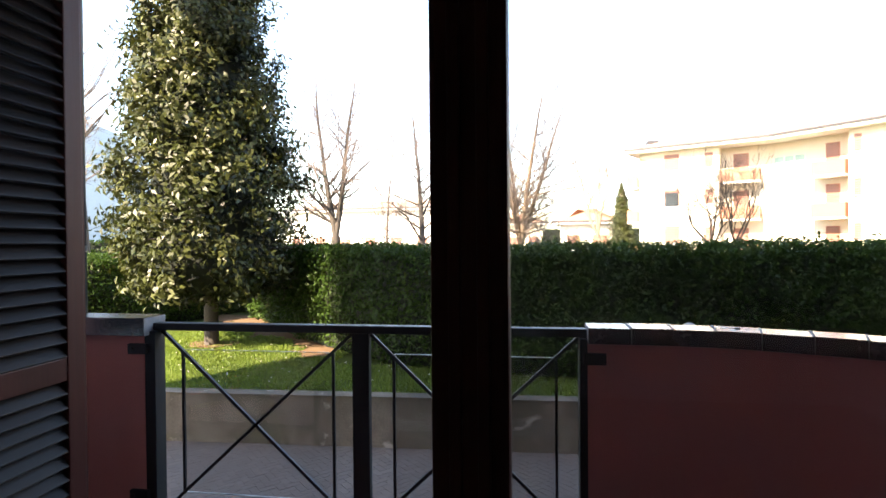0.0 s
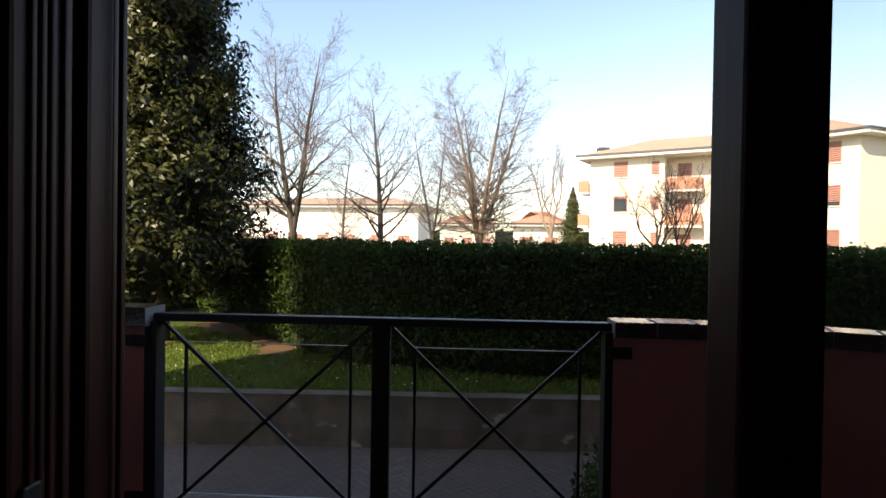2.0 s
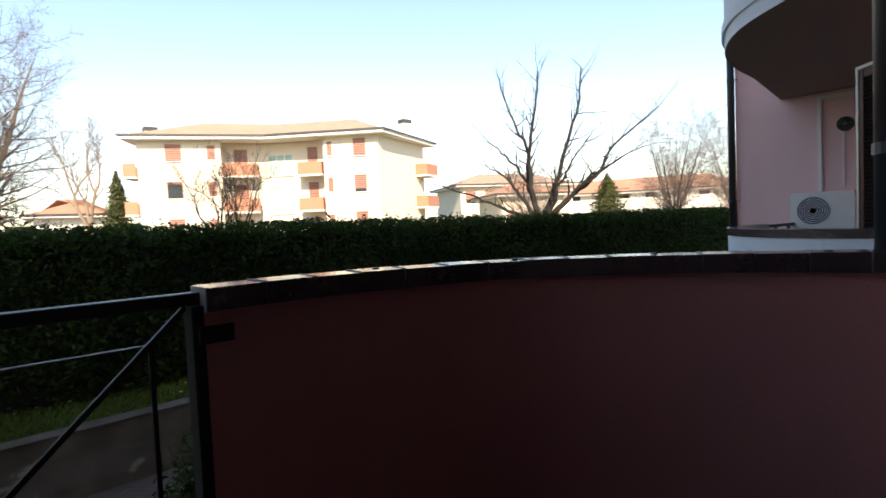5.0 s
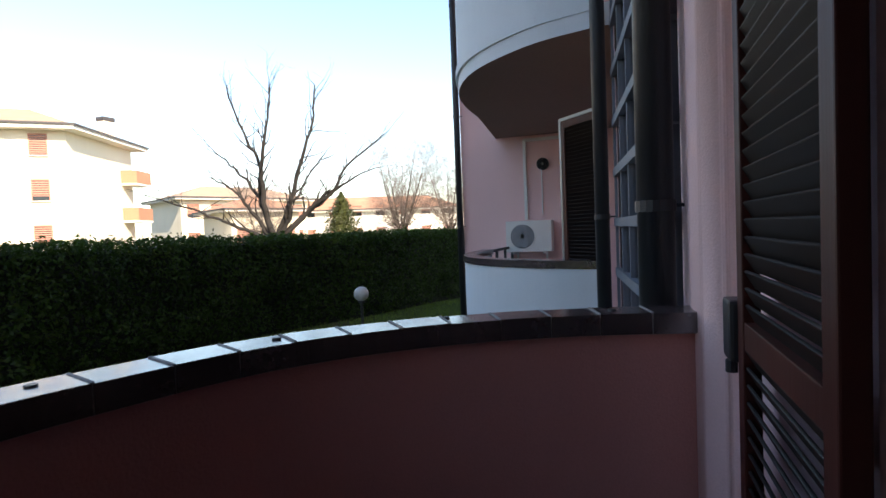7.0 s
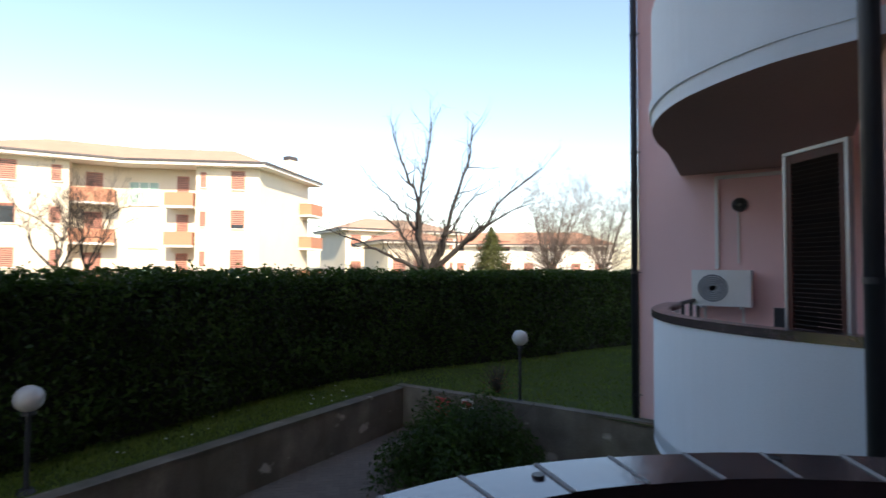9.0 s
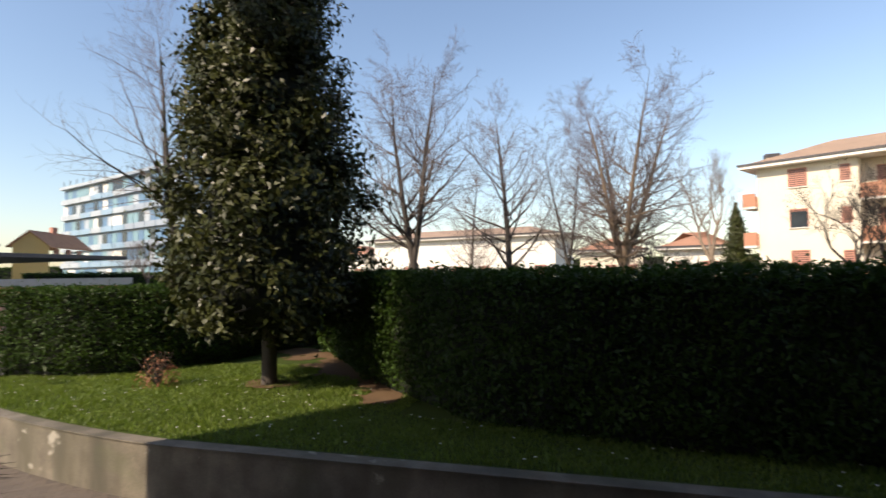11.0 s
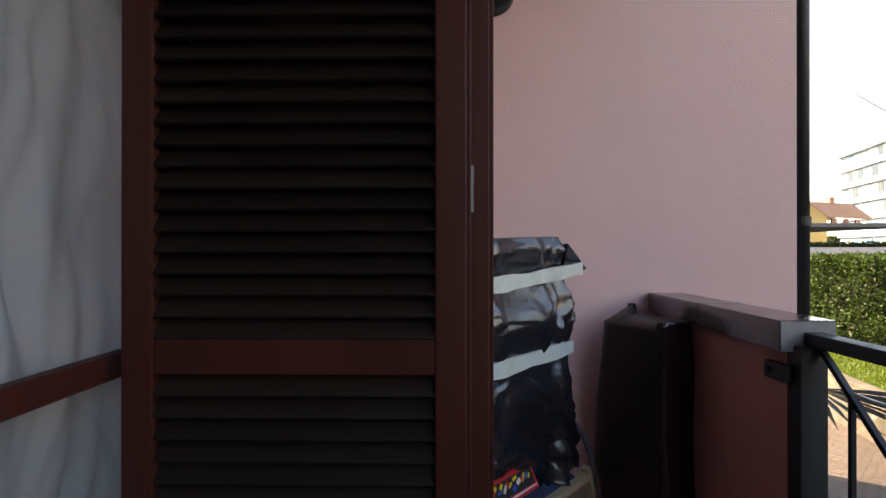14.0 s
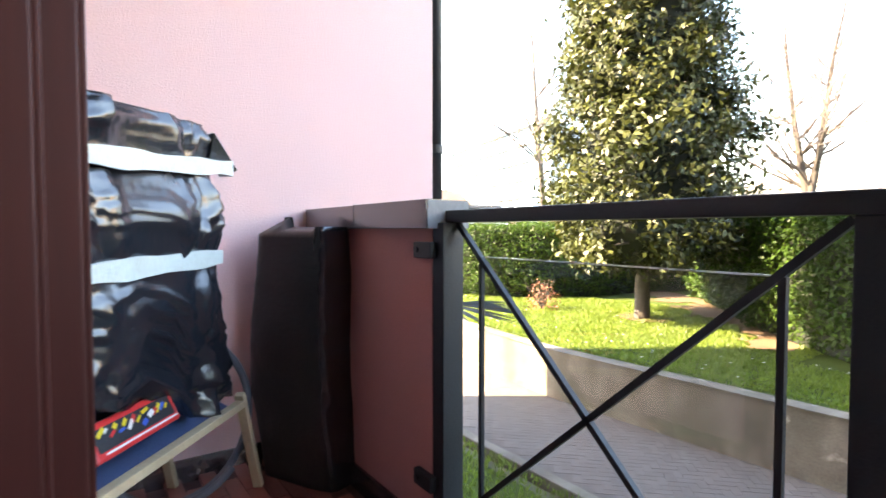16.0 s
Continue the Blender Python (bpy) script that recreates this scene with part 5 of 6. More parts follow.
downpipe((9.85, 3.02, 0), -1.8, 9.4, 0.055, "dark downpipe on the far corner of the wing")
shn = shutter("shutter", 0.60, 2.58, (6.36, 0.46, -0.14), 43, "dark louvred shutter standing open on the neighbouring balcony")
bm = fresh()
bm_box(bm, (0.60, -0.025, -0.0), (0.63, 0.025, 2.61))
bm_box(bm, (-0.03, -0.025, 2.58), (0.60, 0.025, 2.61))
bm_box(bm, (-0.03, -0.025, -0.0), (0.0, 0.025, 2.58))
part("pale_edge", bm, M_ZINC, shn, "pale grey metal edge")

ac = thing("air_conditioner", (9.9, 1.75, 0.88), "white outdoor air conditioner unit on the pink side wall", "air conditioner")
bm = fresh()
bm_box(bm, (-0.36, -0.38, 0.0), (-0.06, 0.38, 0.52), 0.012)
part("casing", bm, M_AC, ac)
bm = fresh()
bm_tube(bm, (-0.365, 0.10, 0.26), (-0.355, 0.10, 0.26), 0.20, n=32)
grille = part("fan_recess", bm, M_GREY_FRAME, ac)
for r in (0.05, 0.08, 0.11, 0.14, 0.17, 0.20):
    bm = fresh()
    n = 28
    for k in range(n):
        a, b = k * math.tau / n, (k + 1) * math.tau / n
        bm_tube(bm, (-0.375, 0.10 + r * math.cos(a), 0.26 + r * math.sin(a)), (-0.375, 0.10 + r * math.cos(b), 0.26 + r * math.sin(b)), 0.004, n=4, caps=False)
    part("guard_ring", bm, M_AC, ac)
for k in range(4):
    a = k * math.tau / 4 + 0.4
    bm = fresh()
    bm_beam(bm, (-0.368, 0.10, 0.26), (-0.368, 0.10 + 0.2 * math.cos(a), 0.26 + 0.2 * math.sin(a)), 0.004, 0.07)
    part("fan_blade", bm, M_GREY_FRAME, ac)
for y in (-0.25, 0.25):
    bm = fresh()
    bm_beam(bm, (-0.4, y, -0.015), (0, y, -0.015), 0.03, 0.03)
    bm_beam(bm, (-0.02, y, -0.3), (-0.02, y, 0), 0.03, 0.03)
    part("wall_bracket", bm, M_AC, ac)
duct = thing("cable_duct", (9.9, 1.83, 0), "white plastic cable duct on the pink wall", "duct")
for p, q in (((-0.03, 0, 1.42), (-0.03, 0, 2.80)), ((-0.03, 0.0, 2.78), (-0.03, -1.2, 2.78)), ((-0.02, -0.28, 1.5), (-0.02, -0.28, 2.3))):
    bm = fresh()
    bm_beam(bm, p, q, 0.05 if p[1] == 0 else 0.02, 0.05 if p[1] == 0 else 0.02, 0.004)
    part("duct_run", bm, M_AC, duct)
nl = copy_thing(lamp, pose(9.9, 1.53, 2.36, 0, 0, 180))
tagged(nl, "round dark bulkhead lamp on the neighbouring balcony's wall")
nrail = thing("railing", (8.1, 2.1, 0), "dark iron railing on the neighbouring balcony", "railing")
for z in (0.10, 0.96):
    bm = fresh()
    bm_box(bm, (0, -0.02, z - 0.02), (1.78, 0.02, z + 0.02))
    part("rail", bm, M_IRON, nrail)
for x in (0.02, 0.6, 1.2, 1.76):
    bm = fresh()
    bm_box(bm, (x - 0.02, -0.02, -0.14), (x + 0.02, 0.02, 0.96))
    part("post", bm, M_IRON, nrail)
bx = thing("planter", (9.2, 1.9, -0.14), "dark planter box standing on the neighbouring balcony", "planter")
bm = fresh()
bm_box(bm, (-0.4, -0.14, 0), (0.4, 0.14, 0.4), 0.02)
part("box", bm, M_IRON, bx)
fc = thing("folding_chair", (8.0, 0.85, -0.14), "dark folding chair on the neighbouring balcony", "chair")
for p, q in (((-0.2, -0.2, 0), (0.2, -0.2, 0.9)), ((-0.2, 0.2, 0), (0.2, 0.2, 0.9)), ((0.2, -0.2, 0), (-0.2, -0.2, 0.46)), ((0.2, 0.2, 0), (-0.2, 0.2, 0.46))):
    bm = fresh()
    bm_beam(bm, p, q, 0.025, 0.025)
    part("leg", bm, M_IRON, fc)
for lo, hi, nm in (((-0.22, -0.2, 0.44), (0.1, 0.2, 0.47), "seat"), ((0.13, -0.2, 0.65), (0.17, 0.2, 1.12), "backrest")):
    bm = fresh()
    bm_box(bm, lo, hi, 0.008)
    part(nm, bm, M_IRON, fc)


# ---- garden lamps, sign, shrubs ----
def globe_lamp(at, h, label):
    ob = thing("garden_lamp", at, label, "lamp", "globe garden lamps")
    bm = fresh()
    bm_tube(bm, (0, 0, 0), (0, 0, h), 0.03, 0.025, 12)
    bm_tube(bm, (0, 0, 0), (0, 0, 0.05), 0.09, 0.06, 16)
    part("pole", bm, M_IRON, ob)
    bm = fresh()
    bm_tube(bm, (0, 0, h), (0, 0, h + 0.06), 0.07, 0.055, 14)
    part("collar", bm, M_IRON, ob)
    bm = fresh()
    bmesh.ops.create_uvsphere(bm, u_segments=28, v_segments=16, radius=0.14, matrix=Matrix.Translation((0, 0, h + 0.17)))
    part("globe", bm, M_GLOBE, ob, "opal white globe", True)


globe_lamp((3.24, 7.55, -1.0), 0.82, "opal globe garden lamp on a short dark pole")
globe_lamp((-12.1, 8.5, -1.0), 0.86, "opal globe garden lamp at the drive entrance")
globe_lamp((9.72, 5.0, -1.0), 0.98, "opal globe garden lamp beside the driveway wall")
sg = thing("fire_box", (9.435, 6.5, -1.38), "small dark red wall box on the concrete wall", "box")
bm = fresh()
bm_box(bm, (-0.09, -0.2, 0), (-0.02, 0.1, 0.32), 0.01)
part("box", bm, M_SIGN_RED, sg)
sg2 = thing("sign", (9.478, 5.95, -1.22), "small red and white sign on the concrete wall", "sign")
bm = fresh()
bm_box(bm, (-0.03, -0.14, 0), (-0.015, 0.14, 0.2), 0.003)
part("plate", bm, M_SIGN_WHITE, sg2)
bm = fresh()
bm_box(bm, (-0.034, -0.11, 0.05), (-0.031, 0.11, 0.15))
part("red_bar", bm, M_SIGN_RED, sg2)


def shrub(name, at, rx, ry, h, n, mat, label, seed, size=0.09, twigs=0):
    rng = np.random.default_rng(seed)
    ob = thing(name, at, label, "shrub")
    segs = [(np.zeros(3), np.array([rng.normal(0, rx * 0.4), rng.normal(0, ry * 0.4), h * rng.uniform(0.6, 1.05)]), 0.012, 0.004) for _ in range(14 + twigs)]
    tube_net("stem", segs, M_BARK, ob)
    d = rng.normal(0, 1, (n, 3))
    d[:, 2] = np.abs(d[:, 2])
    d /= np.linalg.norm(d, axis=1)[:, None]
    s = rng.uniform(0.55, 1.0, n)[:, None] * (1 + 0.18 * np.sin(d[:, 0:1] * 7 + seed) * np.cos(d[:, 1:2] * 6))
    C = d * s * np.array([rx, ry, h])
    tagged(leaves("foliage", C, d, size, rng, mat, ob), kind="stuff")
    return ob


shrub("shrub", (2.05, 4.85, -1.78), 0.55, 0.45, 1.15, 3500, M_LAUREL, "dark evergreen shrub beside the driveway", 41, 0.08)
shrub("shrub", (8.0, 5.1, -1.85), 1.4, 1.3, 1.25, 14000, M_LAUREL, "broad low evergreen shrub in the driveway corner", 42, 0.08)
shrub("shrub", (-8.7, 9.8, -1.0), 0.5, 0.4, 0.75, 500, M_DRY, "small russet shrub with dry leaves on the lawn", 43, 0.07, 20)
shrub("shrub", (10.1, 5.65, -1.0), 0.5, 0.35, 0.55, 120, M_DRY, "small bare russet shrub beside the garden lamp", 44, 0.05, 34)
shrub("shrub", (-14.2, 9.2, -1.2), 0.9, 0.7, 0.8, 3500, M_LAUREL, "low rounded shrub at the drive entrance", 45, 0.07)
shrub("shrub", (3.9, 30, -1.06), 1.6, 1.2, 2.6, 3000, M_BLADE, "yellow-green shrub beyond the hedge", 46, 0.2)


# ---- buildings beyond ----
def house_walls(ob, plan, z0, z1, mat):
    n = len(plan)
    v = [(x, y, z0) for x, y in plan] + [(x, y, z1) for x, y in plan]
    return raw("wall", v, [(i, (i + 1) % n, n + (i + 1) % n, n + i) for i in range(n)] + [tuple(range(n, 2 * n))], mat, ob)


def offset(plan, d):
    """The plan grown outwards by d (corners in anticlockwise order)."""
    out, n = [], len(plan)
    for i in range(n):
        p, a, b = Vector(plan[i]), Vector(plan[i - 1]), Vector(plan[(i + 1) % n])
        e, f = (p - a).normalized(), (b - p).normalized()
        n1, n2 = Vector((e.y, -e.x)), Vector((f.y, -f.x))
        m = (n1 + n2) / max(0.35, 1 + n1.dot(n2))
        out.append(tuple(p + m * d))
    return out


def ring_roof(ob, plan, z, over, inset, rise_h, mat, thick=0.25):
    """Eaves, gutter and sloping roof over a plan."""
    o, t = offset(plan, over), offset(plan, -inset)
    n = len(plan)
    v = [(x, y, z) for x, y in o] + [(x, y, z + thick) for x, y in o]
    raw("eave", v, [tuple(reversed(range(n))), tuple(range(n, 2 * n))] + [(i, (i + 1) % n, n + (i + 1) % n, n + i) for i in range(n)], M_EAVE, ob)
    g1, g0 = offset(plan, over + 0.1), offset(plan, over - 0.05)
    v = [(x, y, z + thick - 0.02) for x, y in g1] + [(x, y, z + thick + 0.12) for x, y in g1] + [(x, y, z + thick + 0.12) for x, y in g0]
    raw("gutter", v, [(i, (i + 1) % n, n + (i + 1) % n, n + i) for i in range(n)] + [(n + i, n + (i + 1) % n, 2 * n + (i + 1) % n, 2 * n + i) for i in range(n)], M_GUTTER, ob)
    v = [(x, y, z + thick + 0.01) for x, y in o] + [(x, y, z + thick + rise_h) for x, y in t]
    raw("roof", v, [(i, (i + 1) % n, n + (i + 1) % n, n + i) for i in range(n)] + [tuple(range(n, 2 * n))], mat, ob)


def on_wall(P, Q):
    """A frame with x along the wall from P to Q and y outwards (to the right of the way)."""
    d = (Vector(Q) - Vector(P)).normalized()
    return Matrix(((d.x, d.y, 0, P[0]), (d.y, -d.x, 0, P[1]), (0, 0, 1, 0), (0, 0, 0, 1)))


def window(ob, P, Q, u, z, w, h, mat=None, open_part=0.0, sill=True):
    """A window on a wall: frame, roller blind (part raised if open_part), glass and sill."""
    m = on_wall(P, Q)
    d = (Vector(Q) - Vector(P)).length
    x = u * d
    bm = fresh()
    bm_box(bm, (x - w / 2, -0.2, z), (x + w / 2, 0.03, z + h), 0, m)
    wn_ = part("window", bm, M_DARK_GLASS, ob)
    bm = fresh()
    for lo, hi in (((x - w / 2 - 0.06, 0, z), (x - w / 2, 0.06, z + h)), ((x + w / 2, 0, z), (x + w / 2 + 0.06, 0.06, z + h)), ((x - w / 2 - 0.06, 0, z + h), (x + w / 2 + 0.06, 0.06, z + h + 0.06))):
        bm_box(bm, lo, hi, 0, m)
    part("frame", bm, mat or M_BLIND, wn_)
    if open_part < 1:
        zb = z + h * open_part
        k = max(3, int((z + h - zb) / 0.14)) * 2 + 1
        v = []
        for i in range(k):
            a = zb + (z + h - zb) * i / (k - 1)
            v += [m @ Vector((x - w / 2, 0.05 - 0.03 * (i % 2), a)), m @ Vector((x + w / 2, 0.05 - 0.03 * (i % 2), a))]
        bl_ = raw("blind", v, [(2 * i, 2 * i + 1, 2 * i + 3, 2 * i + 2) for i in range(k - 1)], mat or M_BLIND, wn_)
        bl_.modifiers.new("thickness", 'SOLIDIFY').thickness = 0.02
    if sill:
        bm = fresh()
        bm_box(bm, (x - w / 2 - 0.1, 0, z - 0.06), (x + w / 2 + 0.1, 0.12, z), 0, m)
        part("sill", bm, M_EAVE, wn_)


def balcony(ob, P, Q, u, z, w, depth, mat):
    m = on_wall(P, Q)
    x = u * (Vector(Q) - Vector(P)).length
    bm = fresh()
    bm_box(bm, (x - w / 2, 0, z - 0.15), (x + w / 2, depth, z), 0, m)
    b = part("balcony", bm, M_EAVE, ob)
    bm = fresh()
    for lo, hi in (((x - w / 2, depth - 0.12, z), (x + w / 2, depth, z + 1.0)), ((x - w / 2, 0, z), (x - w / 2 + 0.12, depth - 0.12, z + 1.0)), ((x + w / 2 - 0.12, 0, z), (x + w / 2, depth - 0.12, z + 1.0))):
        bm_box(bm, lo, hi, 0, m)
    part("parapet", bm, mat, b)


apt = thing("apartment_house", (0, 0, 0), "three-storey cream apartment house with orange balconies and tiled roof", "house")
A_, B_, BI, MI, CI, C_, D_, E_, F_ = (10.9, 46.3), (16.38, 43.56), (16.96, 44.72), (20.2, 43.1), (23.73, 39.21), (22.76, 38.34), (25.82, 34.96), (33.6, 38.4), (24.0, 56.0)
plan = [A_, B_, BI, MI, CI, C_, D_, E_, F_, (15.5, 54.0)]
house_walls(apt, plan, -1.2, 8.85, M_CREAM)
ring_roof(apt, [A_, (19.6, 41.95), D_, E_, F_, (15.5, 54.0)], 8.85, 0.9, 4.0, 1.9, M_ROOF_BROWN)
for k, z in enumerate((1.25, 4.25, 7.2)):
    window(apt, A_, B_, 0.425, z, 1.05, 1.3, open_part=0.9 if k == 1 else 0.0)
    window(apt, A_, B_, 0.88, z + 0.1, 0.5, 1.1)
    window(apt, BI, MI, 0.385, z - 1.15, 0.96, 2.2)
    window(apt, MI, CI, 0.74, z - 1.2, 0.75, 2.25)
    window(apt, C_, D_, 0.115, z + 0.1, 0.3, 1.1)
    window(apt, C_, D_, 0.665, z, 0.9, 1.35, open_part=0.22 if k == 1 else 0.05)
    balcony(apt, BI, MI, 0.385, z - 1.2, 2.75, 1.35, M_BALCONY)
    balcony(apt, MI, CI, 0.77, z - 1.3, 2.05, 1.4, M_BALCONY)
    balcony(apt, D_, E_, 0.93, z - 1.2, 2.4, 1.2, M_BALCONY)
    balcony(apt, (15.5, 54.0), A_, 0.93, z - 1.2, 2.2, 0.9, M_BALCONY)
for z0, z1 in ((-0.1, 1.1), (2.8, 4.0), (6.05, 7.75)):
    m = on_wall(MI, CI)
    bm = fresh()
    bm_box(bm, (0.06, 0.0, z0), (2.15, 0.06, z1), 0, m)
    gw = part("window", bm, M_GREEN_GLASS, apt, "greenish stair glazing")
    for x in (0.03, 0.75, 1.45, 2.15):
        bm = fresh()
        bm_box(bm, (x - 0.03, 0.0, z0), (x + 0.03, 0.09, z1), 0, m)
        part("mullion", bm, M_EAVE, gw)
    bm = fresh()
    bm_box(bm, (0.0, 0.0, z0 - 0.08), (2.2, 0.12, z0), 0, m)
    part("sill", bm, M_EAVE, gw)
for x, y in ((30.8, 37.5), (12.2, 47.2)):
    bm = fresh()
    bm_box(bm, (x - 0.45, y - 0.35, 9.2), (x + 0.45, y + 0.35, 10.6 if x > 20 else 9.8))
    ch = part("chimney", bm, M_CREAM, apt)
    bm = fresh()
    z = 10.6 if x > 20 else 9.8
    bm_box(bm, (x - 0.5, y - 0.4, z), (x + 0.5, y + 0.4, z + 0.32), 0.05)
    part("chimney_cap", bm, M_GUTTER, ch)


def low_house(name, x0, y0, x1, y1, depth, h, wall_mat, roof_mat, label, rows=1, wins=4, rise_h=1.6, over=0.7, z0=-1.2, blind=None):
    """A plain house whose front runs from (x0, y0) to (x1, y1), with a hipped roof."""
    ob = thing(name, (0, 0, 0), label, "house")
    d = Vector((x1 - x0, y1 - y0)).normalized()
    nb = Vector((-d.y, d.x)) * depth
    pl = [(x0, y0), (x1, y1), (x1 + nb.x, y1 + nb.y), (x0 + nb.x, y0 + nb.y)]
    house_walls(ob, pl, z0, h, wall_mat)
    ring_roof(ob, pl, h, over, min(depth, 9) * 0.42, rise_h, roof_mat, 0.18)
    for r in range(rows):
        for k in range(wins):
            window(ob, pl[0], pl[1], (k + 0.5) / wins, z0 + 1.9 + r * 2.9, 1.1, 1.3, mat=blind, open_part=0.3 * ((k + r) % 3), sill=False)
    return ob


low_house("long_house", -25.5, 55.4, -5.0, 52.6, 8, 4.9, M_WHITE_FAR, M_ROOF_BROWN, "long low white house with brown tiled roof", 1, 7, 1.1)
low_house("small_house", -35, 58, -27, 56.5, 8, 3.4, M_WHITE_FAR, M_ROOF, "small white house with red tiled roof", 1, 3, 1.4)
low_house("small_house", 4.6, 51.2, 9.4, 50.6, 8, 3.1, M_WHITE_FAR, M_ROOF, "small white house with red tiled roof", 1, 2, 1.5)
low_house("small_house", -3.5, 66, 3.5, 66, 8, 3.6, M_CREAM, M_ROOF, "distant low house with red roof", 1, 3, 1.6)
low_house("terrace_house", 57.0, 42.2, 68.0, 21.0, 9, 4.2, M_WHITE_FAR, M_ROOF, "distant terrace of white houses with red roofs", 2, 8, 1.9)
low_house("small_house", 37.5, 32.0, 43, 29.0, 7, 3.6, M_CREAM, M_ROOF, "distant cream house among bare trees", 1, 3, 1.4)
low_house("terrace_house", 42, 42, 55, 36, 9, 5.4, M_CREAM, M_ROOF_BROWN, "distant cream houses with brown roofs", 2, 6, 1.6)
low_house("yellow_house", -87.0, 48.7, -84.6, 52.2, 6, 6.6, M_YELLOW, M_ROOF, "small yellow house with red roof", 1, 1, 1.2)


def gabled_house(name, P, Q, back, h, peak, label):
    """A house that shows its gable from P to Q; its ridge runs along back."""
    ob = thing(name, (0, 0, 0), label, "house")
    P, Q, d = Vector((*P, 0)), Vector((*Q, 0)), Vector((*back, 0))
    mid = (P + Q) / 2
    up = lambda p, z: (p.x, p.y, z)
    v = [up(p, z) for o in (Vector((0, 0, 0)), d) for p, z in ((P, -1.2), (Q, -1.2), (Q, h), (mid, peak), (P, h))]
    raw("wall", v, [(0, 1, 2, 3, 4), (9, 8, 7, 6, 5), (1, 6, 7, 2), (5, 0, 4, 9)], M_YELLOW, ob)
    e, a = (Q - P).normalized() * 0.5, d.normalized() * 0.6
    drop = (peak - h) / (Q - P).length
    for foot, sgn in ((P, -1), (Q, 1)):
        edge_ = foot + e * sgn
        top = [up(mid - a, peak + 0.1), up(mid + d + a, peak + 0.1), up(edge_ + d + a, h - drop + 0.1), up(edge_ - a, h - drop + 0.1)]
        raw("roof", top + [(x, y, z - 0.2) for x, y, z in top], [(0, 1, 2, 3), (7, 6, 5, 4)] + [(i, 4 + i, 4 + (i + 1) % 4, (i + 1) % 4) for i in range(4)], M_ROOF, ob)
    for k in range(3):
        window(ob, tuple(Q.xy), tuple((Q + d).xy), (k + 0.6) / 3.4, h - 2.0, 1.2, 1.3, open_part=0.4, sill=False)
    bm = fresh()
    c = mid + d * 0.5
    bm_box(bm, (c.x - 0.4, c.y - 0.4, peak - 0.3), (c.x + 0.4, c.y + 0.4, peak + 1.0))
    part("chimney", bm, M_BLIND, ob)


gabled_house("yellow_house", (-87.7, 57.1), (-85.2, 60.9), (-4.9, 10.2), 7.0, 9.1, "yellow house with a pale gable and red tiled roof")

blue = thing("office_block", (0, 0, 0), "blue and white glazed office block beyond the garages", "house")
bp = [(-111.6, 82.4), (-85.6, 75.4), (-64.0, 69.2), (-72.0, 100.0), (-108.0, 104.0)]
house_walls(blue, bp, -1.2, 20.4, M_BLUE_GREY)
office = np.random.default_rng(51)
PANES = (M_BLUE, M_BLUE, M_TEAL, M_DARK_GLASS, M_PALE_BLUE, M_EAVE)
for face, (P, Q) in enumerate(((bp[0], bp[1]), (bp[1], bp[2]))):
    m = on_wall(P, Q)
    ln = (Vector(Q) - Vector(P)).length
    for r in range(6):
        z = 0.4 + r * 3.35
        k = int(ln / 1.9)
        for i in range(k):
            bm = fresh()
            bm_box(bm, (ln * i / k + 0.08, 0, z + 1.15), (ln * (i + 1) / k - 0.08, 0.12, z + 3.0), 0, m)
            part("window", bm, PANES[office.integers(2 * face, 6)] if face == 0 else PANES[office.integers(0, 5)], blue)
        n_b = 6
        for i in range(n_b):
            bm = fresh()
            bm_box(bm, (ln * i / n_b + 0.1, 0, z), (ln * (i + 1) / n_b - 0.1, 0.7, z + 1.05), 0.03, m)
            part("spandrel", bm, (M_PALE_BLUE, M_SKY_PANEL)[office.random() < 0.4] if face == 0 else M_BLUE_GREY, blue)
    bm = fresh()
    bm_box(bm, (-0.3, -1.0, 20.4), (ln + 0.3, 0.9, 21.0), 0.03, m)
    part("roof_edge", bm, M_PALE_BLUE if face == 0 else M_BLUE_GREY, blue)
    for i in range(9):
        bm = fresh()
        x = ln * (i + 0.5) / 9
        bm_box(bm, (x - 0.05, 0.75, 21.0), (x + 0.05, 0.85, 22.1), 0, m)
        part("roof_post", bm, M_GREY_FRAME, blue)

grey = thing("apartment_block", (0, 0, 0), "greige apartment block with stacked corner balconies", "house")
gp = [(-58, 12), (-40.2, 17.2), (-44.7, 25.1), (-58, 32)]
house_walls(grey, gp, 3.25, 11.9, M_GREIGE)
m = on_wall(gp[1], gp[2])
ln = (Vector(gp[2]) - Vector(gp[1])).length
bm = fresh()
bm_box(bm, (-0.2, -8, 11.9), (ln + 0.15, 0.35, 12.5), 0.03, m)
part("roof_edge", bm, M_GREIGE, grey)
window(grey, gp[1], gp[2], 0.62, 9.6, 1.3, 1.3, mat=M_PALE_BLUE, open_part=0.5)
window(grey, gp[1], gp[2], 0.62, 6.8, 1.3, 1.3, mat=M_PALE_BLUE, open_part=0.2)
for z in (3.3, 5.5, 7.85):
    bm = fresh()
    bm_box(bm, (ln, -2.6, z - 0.18), (ln + 1.7, 0.0, z), 0, m)
    bl = part("balcony", bm, M_GREIGE, grey)
    bm = fresh()
    bm_box(bm, (ln + 0.02, -0.12, z), (ln + 1.7, 0.0, z + 1.15), 0, m)
    bm_box(bm, (ln + 1.58, -2.6, z), (ln + 1.7, -0.12, z + 1.15), 0, m)
    part("parapet", bm, M_BLUE_GREY, bl)
bm = fresh()
bm_box(bm, (ln, -2.8, 10.35), (ln + 2.3, 0.3, 10.95), 0.04, m)
part("canopy", bm, M_GREIGE, grey)
